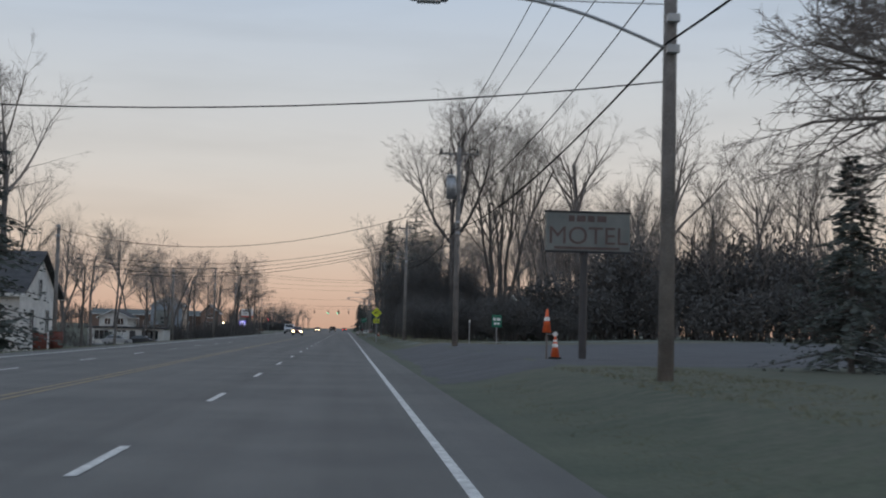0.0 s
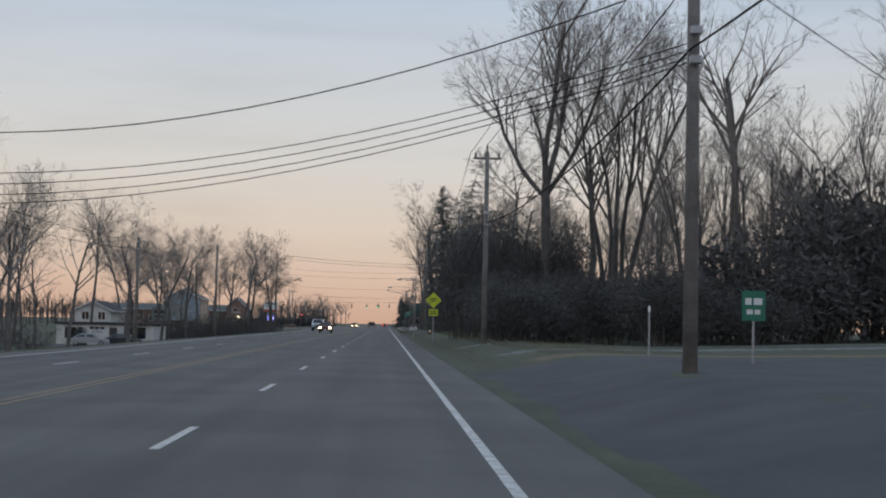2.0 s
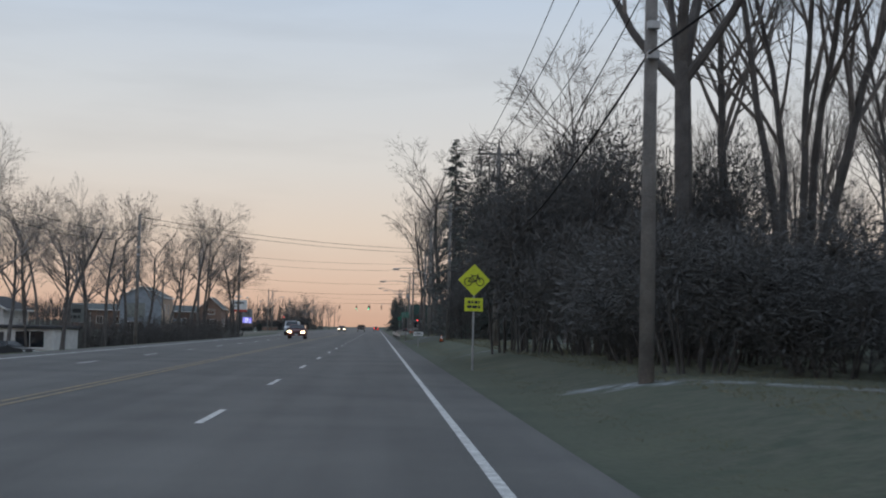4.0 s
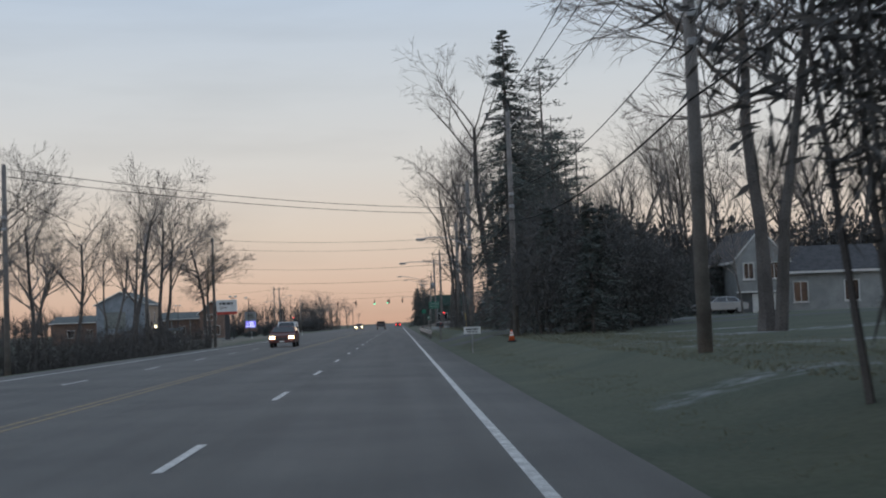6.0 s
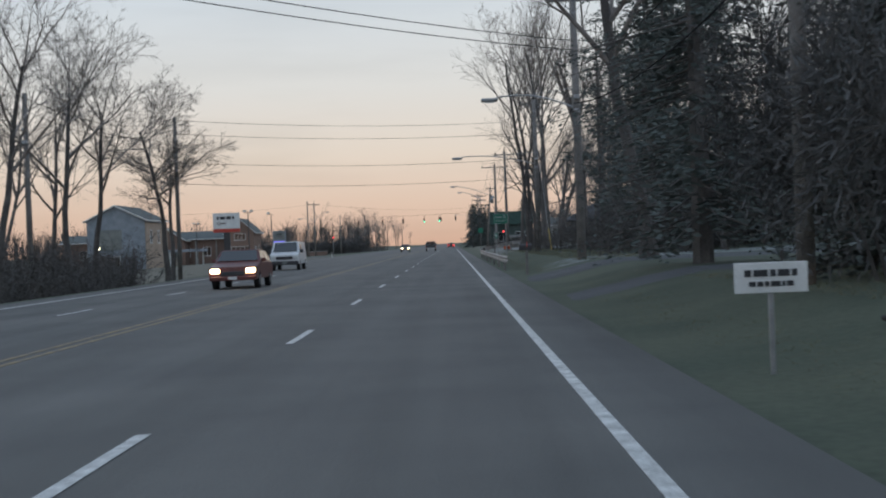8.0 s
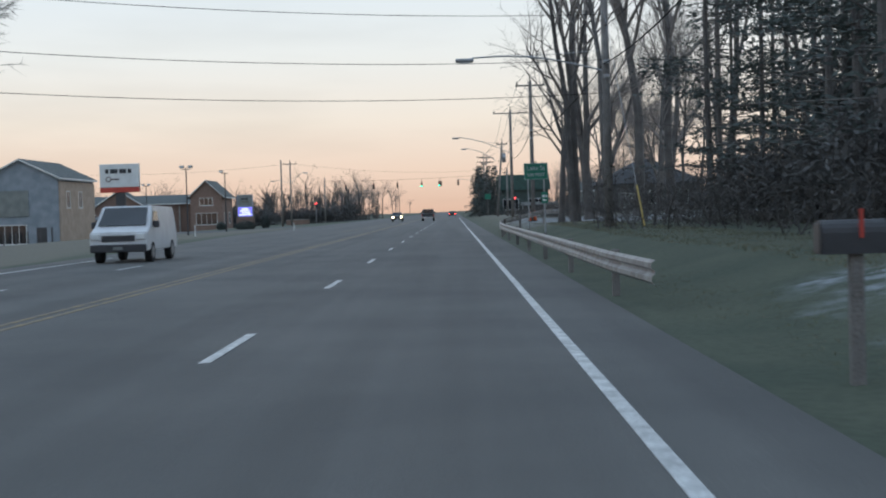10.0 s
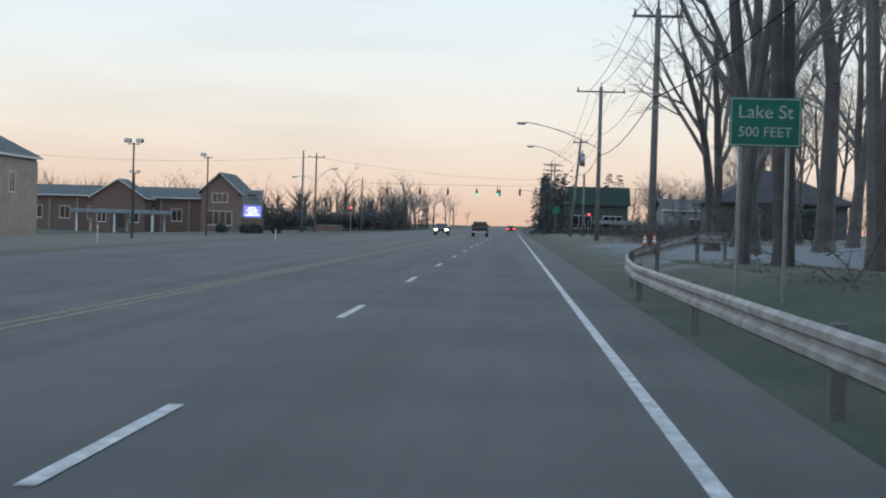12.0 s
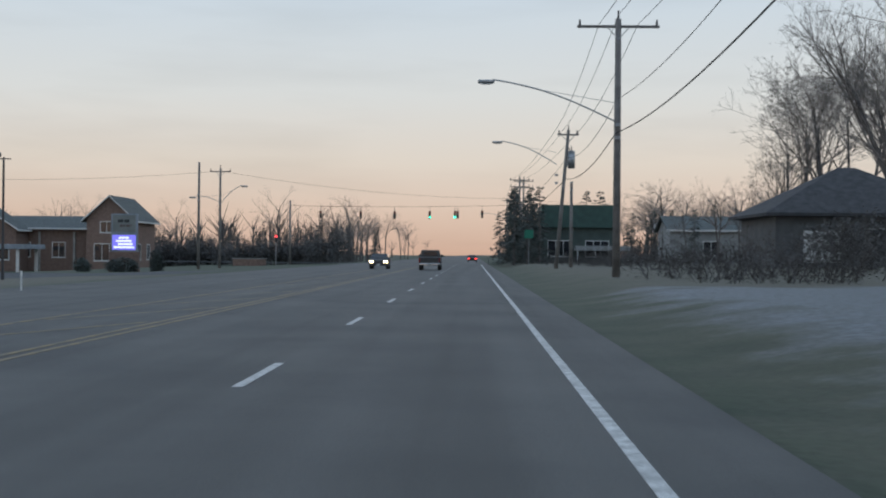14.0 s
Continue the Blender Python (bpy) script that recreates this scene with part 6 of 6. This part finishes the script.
def shell(profile, half, top_in):
    """A body from its side outline (y, z), drawn in towards the roof above the belt line."""
    bm = prism(profile, 2 * half, "x")
    bmesh.ops.translate(bm, vec=(-half, 0, 0), verts=bm.verts)
    belt, top = top_in[0], max(z for _, z in profile)
    for v in bm.verts:
        if v.co.z > belt:
            v.co.x *= 1 - top_in[1] * (v.co.z - belt) / (top - belt)
    bmesh.ops.bevel(bm, geom=list(bm.edges), offset=0.035, segments=2, affect="EDGES")
    return bm


def pane(points, out):
    """A glazed panel lying on a sloping body side, 12 mm thick, pushed along out."""
    bm = bmesh.new()
    face = bm.faces.new([bm.verts.new(Vector(p) + Vector(out) * 0.012) for p in points])
    got = bmesh.ops.extrude_face_region(bm, geom=[face])
    bmesh.ops.translate(bm, vec=Vector(out) * 0.012, verts=[q for q in got["geom"] if isinstance(q, bmesh.types.BMVert)])
    bmesh.ops.recalc_face_normals(bm, faces=bm.faces)
    return bm


def side_glass(outline, half, belt, top, tuck, sx):
    """Window outline (y, z) laid on the body side that leans in above the belt line."""
    return pane([(sx * half * (1 - tuck * max(0, z - belt) / (top - belt)), y, z) for y, z in outline], (sx, 0, 0.25))


def pickup(x, y):
    ob = thing("pickup_truck", (x, y, 0), "dark grey pickup truck with a chrome rear bumper", "truck")
    prof = [(0.0, 0.55), (5.4, 0.5), (5.45, 1.0), (4.0, 1.15), (3.35, 1.78), (2.1, 1.82), (1.95, 1.18), (0.0, 1.14)]
    part("body", shell(prof, 0.96, (1.16, 0.16)), CAR_DARK, ob)
    part("rear_window", prism([(-0.68, 1.27), (0.68, 1.27), (0.6, 1.7), (-0.6, 1.7)], -0.02), GLASS, ob).location = (0, 1.97, 0)
    gate = part("tailgate", box((-0.82, -0.03, 0.66), (0.82, -0.001, 1.1), 0.01), CAR_DARK, ob)
    part("handle", box((-0.12, -0.05, 0.95), (0.12, -0.031, 1.0), 0.005), DARK_METAL, gate)
    part("bumper", box((-0.95, -0.2, 0.45), (0.95, -0.035, 0.63), 0.03), CHROME, ob, "chrome rear bumper")
    part("number_plate", box((-0.17, -0.215, 0.48), (0.17, -0.201, 0.6)), SIGN_AGED_DIM, ob)
    for sx in (-1, 1):
        part("tail_light", box((sx * 0.9 - 0.07, -0.035, 0.72), (sx * 0.9 + 0.05, -0.003, 1.08), 0.01), TAIL, ob)
        part("side_window", side_glass([(2.2, 1.24), (3.75, 1.24), (3.32, 1.68), (2.27, 1.7)], 0.96, 1.16, 1.82, 0.16, sx), GLASS, ob)
        part("mirror", box((sx * 1.05 - 0.1, 3.6, 1.2), (sx * 1.05 + 0.1, 3.72, 1.42), 0.03), DARK_METAL, ob)
        wheel(ob, sx * 0.84, 1.0, 0.38, 0.26), wheel(ob, sx * 0.84, 4.5, 0.38, 0.26)


def sedan(x, y, paint, label, away=False, lit_lamps=True, turn=0, name="car"):
    """Built facing -y."""
    m = Matrix.Translation((x, y, ground_z(x, y) + 0.02 if abs(x) > 18 or x > 2.4 else 0)) @ pose(0, 0, 0, 0, 0, 180 if away else turn)
    ob = thing(name, m, label, "car")
    prof = [(-2.2, 0.35), (2.2, 0.35), (2.25, 0.85), (1.7, 0.95), (1.1, 1.42), (-0.35, 1.45), (-1.05, 0.98), (-2.15, 0.82)]
    part("body", shell(prof, 0.88, (0.95, 0.2)), paint, ob)
    part("windscreen", pane([(-0.76, -0.99, 1.02), (0.76, -0.99, 1.02), (0.65, -0.42, 1.4), (-0.65, -0.42, 1.4)], (0, -0.8, 1.0)), GLASS, ob, "dark windscreen")
    part("rear_window", pane([(-0.74, 1.61, 1.02), (0.74, 1.61, 1.02), (0.64, 1.17, 1.365), (-0.64, 1.17, 1.365)], (0, 0.8, 1.0)), GLASS, ob)
    for sx in (-1, 1):
        part("headlight", box((sx * 0.66 - 0.17, -2.22, 0.6), (sx * 0.66 + 0.17, -2.15, 0.76), 0.02), HEADLIGHT if lit_lamps else SIGN_WHITE, ob, "round lit headlight" if lit_lamps else "")
        part("tail_light", box((sx * 0.68 - 0.16, 2.2, 0.62), (sx * 0.68 + 0.16, 2.275, 0.8), 0.02), TAIL_LIT if away else TAIL, ob)
        part("side_window", side_glass([(-0.92, 1.0), (0.3, 1.0), (0.3, 1.37), (-0.38, 1.38)], 0.88, 0.95, 1.45, 0.2, sx), GLASS, ob)
        part("side_window", side_glass([(0.38, 1.0), (1.5, 1.0), (1.06, 1.36), (0.38, 1.37)], 0.88, 0.95, 1.45, 0.2, sx), GLASS, ob)
        part("mirror", box((sx * 0.95 - 0.08, -0.75, 0.98), (sx * 0.95 + 0.08, -0.63, 1.12), 0.02), paint, ob)
        wheel(ob, sx * 0.78, -1.35, 0.32, 0.2), wheel(ob, sx * 0.78, 1.4, 0.32, 0.2)
    part("grille", box((-0.45, -2.23, 0.5), (0.45, -2.19, 0.66), 0.01), DARK_METAL, ob)
    part("bumper", box((-0.86, -2.27, 0.32), (0.86, -2.16, 0.48), 0.03), paint, ob)
    part("number_plate", box((-0.16, -2.285, 0.36), (0.16, -2.272, 0.46)), SIGN_WHITE, ob)


def van(x, y):
    """Built facing -y."""
    ob = thing("van", (x, y, 0), "white delivery van with a dark windscreen", "van")
    prof = [(-2.35, 0.4), (2.35, 0.4), (2.4, 1.0), (2.3, 1.86), (-1.0, 1.9), (-1.75, 1.22), (-2.35, 1.02)]
    part("body", shell(prof, 0.95, (1.1, 0.12)), CAR_WHITE, ob)
    bm = bmesh.new()
    vs = [bm.verts.new(v) for v in ((-0.8, -1.78, 1.235), (0.8, -1.78, 1.235), (0.72, -1.09, 1.83), (-0.72, -1.09, 1.83))]
    bm.faces.new(vs)
    got = bmesh.ops.extrude_face_region(bm, geom=list(bm.faces))
    bmesh.ops.translate(bm, vec=(0, -0.02, 0.02), verts=[q for q in got["geom"] if isinstance(q, bmesh.types.BMVert)])
    part("windscreen", bm, GLASS, ob, "dark windscreen")
    part("grille", box((-0.55, -2.39, 0.72), (0.55, -2.34, 0.92), 0.01), DARK_METAL, ob)
    part("bumper", box((-0.93, -2.45, 0.36), (0.93, -2.33, 0.62), 0.03), DARK_METAL, ob, "dark plastic bumper")
    part("number_plate", box((-0.16, -2.465, 0.44), (0.16, -2.452, 0.55)), SIGN_AGED_DIM, ob)
    for sx in (-1, 1):
        part("headlight", box((sx * 0.74 - 0.16, -2.4, 0.78), (sx * 0.74 + 0.14, -2.31, 0.98), 0.02), SIGN_WHITE, ob)
        part("side_window", side_glass([(-1.5, 1.22), (-0.5, 1.22), (-0.5, 1.7), (-1.05, 1.7)], 0.95, 1.1, 1.9, 0.12, sx), GLASS, ob)
        part("mirror", box((sx * 1.05 - 0.1, -1.4, 1.15), (sx * 1.05 + 0.1, -1.26, 1.38), 0.03), DARK_METAL, ob)
        wheel(ob, sx * 0.84, -1.5, 0.34, 0.22), wheel(ob, sx * 0.84, 1.5, 0.34, 0.22)


pickup(-3.9, 420)
van(-11.1, 264.5)
sedan(-8.1, 226, CAR_RED, "dark red car with lit headlights")
sedan(-8.9, 428, CAR_DARK, "dark car far ahead with lit headlights")
sedan(-0.2, 556, CAR_DARK, "dark car far ahead with lit tail lights", away=True)
sedan(-30.5, 201, CAR_DARK, "dark car parked before the white shop", lit_lamps=False, turn=70)
sedan(-33.8, 198, CAR_SILVER, "silver car parked before the white shop", lit_lamps=False, turn=100)
sedan(26.7, 241, CAR_SILVER, "silver car parked on the drive by the gabled house", lit_lamps=False, turn=-80)


def porch_bulb(x, y, z):
    ob = thing("lamp_post", (x, y, ground_z(x, y)), "small lit yard lamp on a post", "lamp")
    part("post", rod((0, 0, -0.2), (0, 0, z - ground_z(x, y)), 0.04, sides=8), DARK_METAL, ob)
    bm = bmesh.new()
    bmesh.ops.create_icosphere(bm, subdivisions=2, radius=0.16, matrix=Matrix.Translation((0, 0, z - ground_z(x, y) + 0.12)))
    part("globe", bm, PORCH, ob, "lit globe")


porch_bulb(-24.5, 266, 1.8)
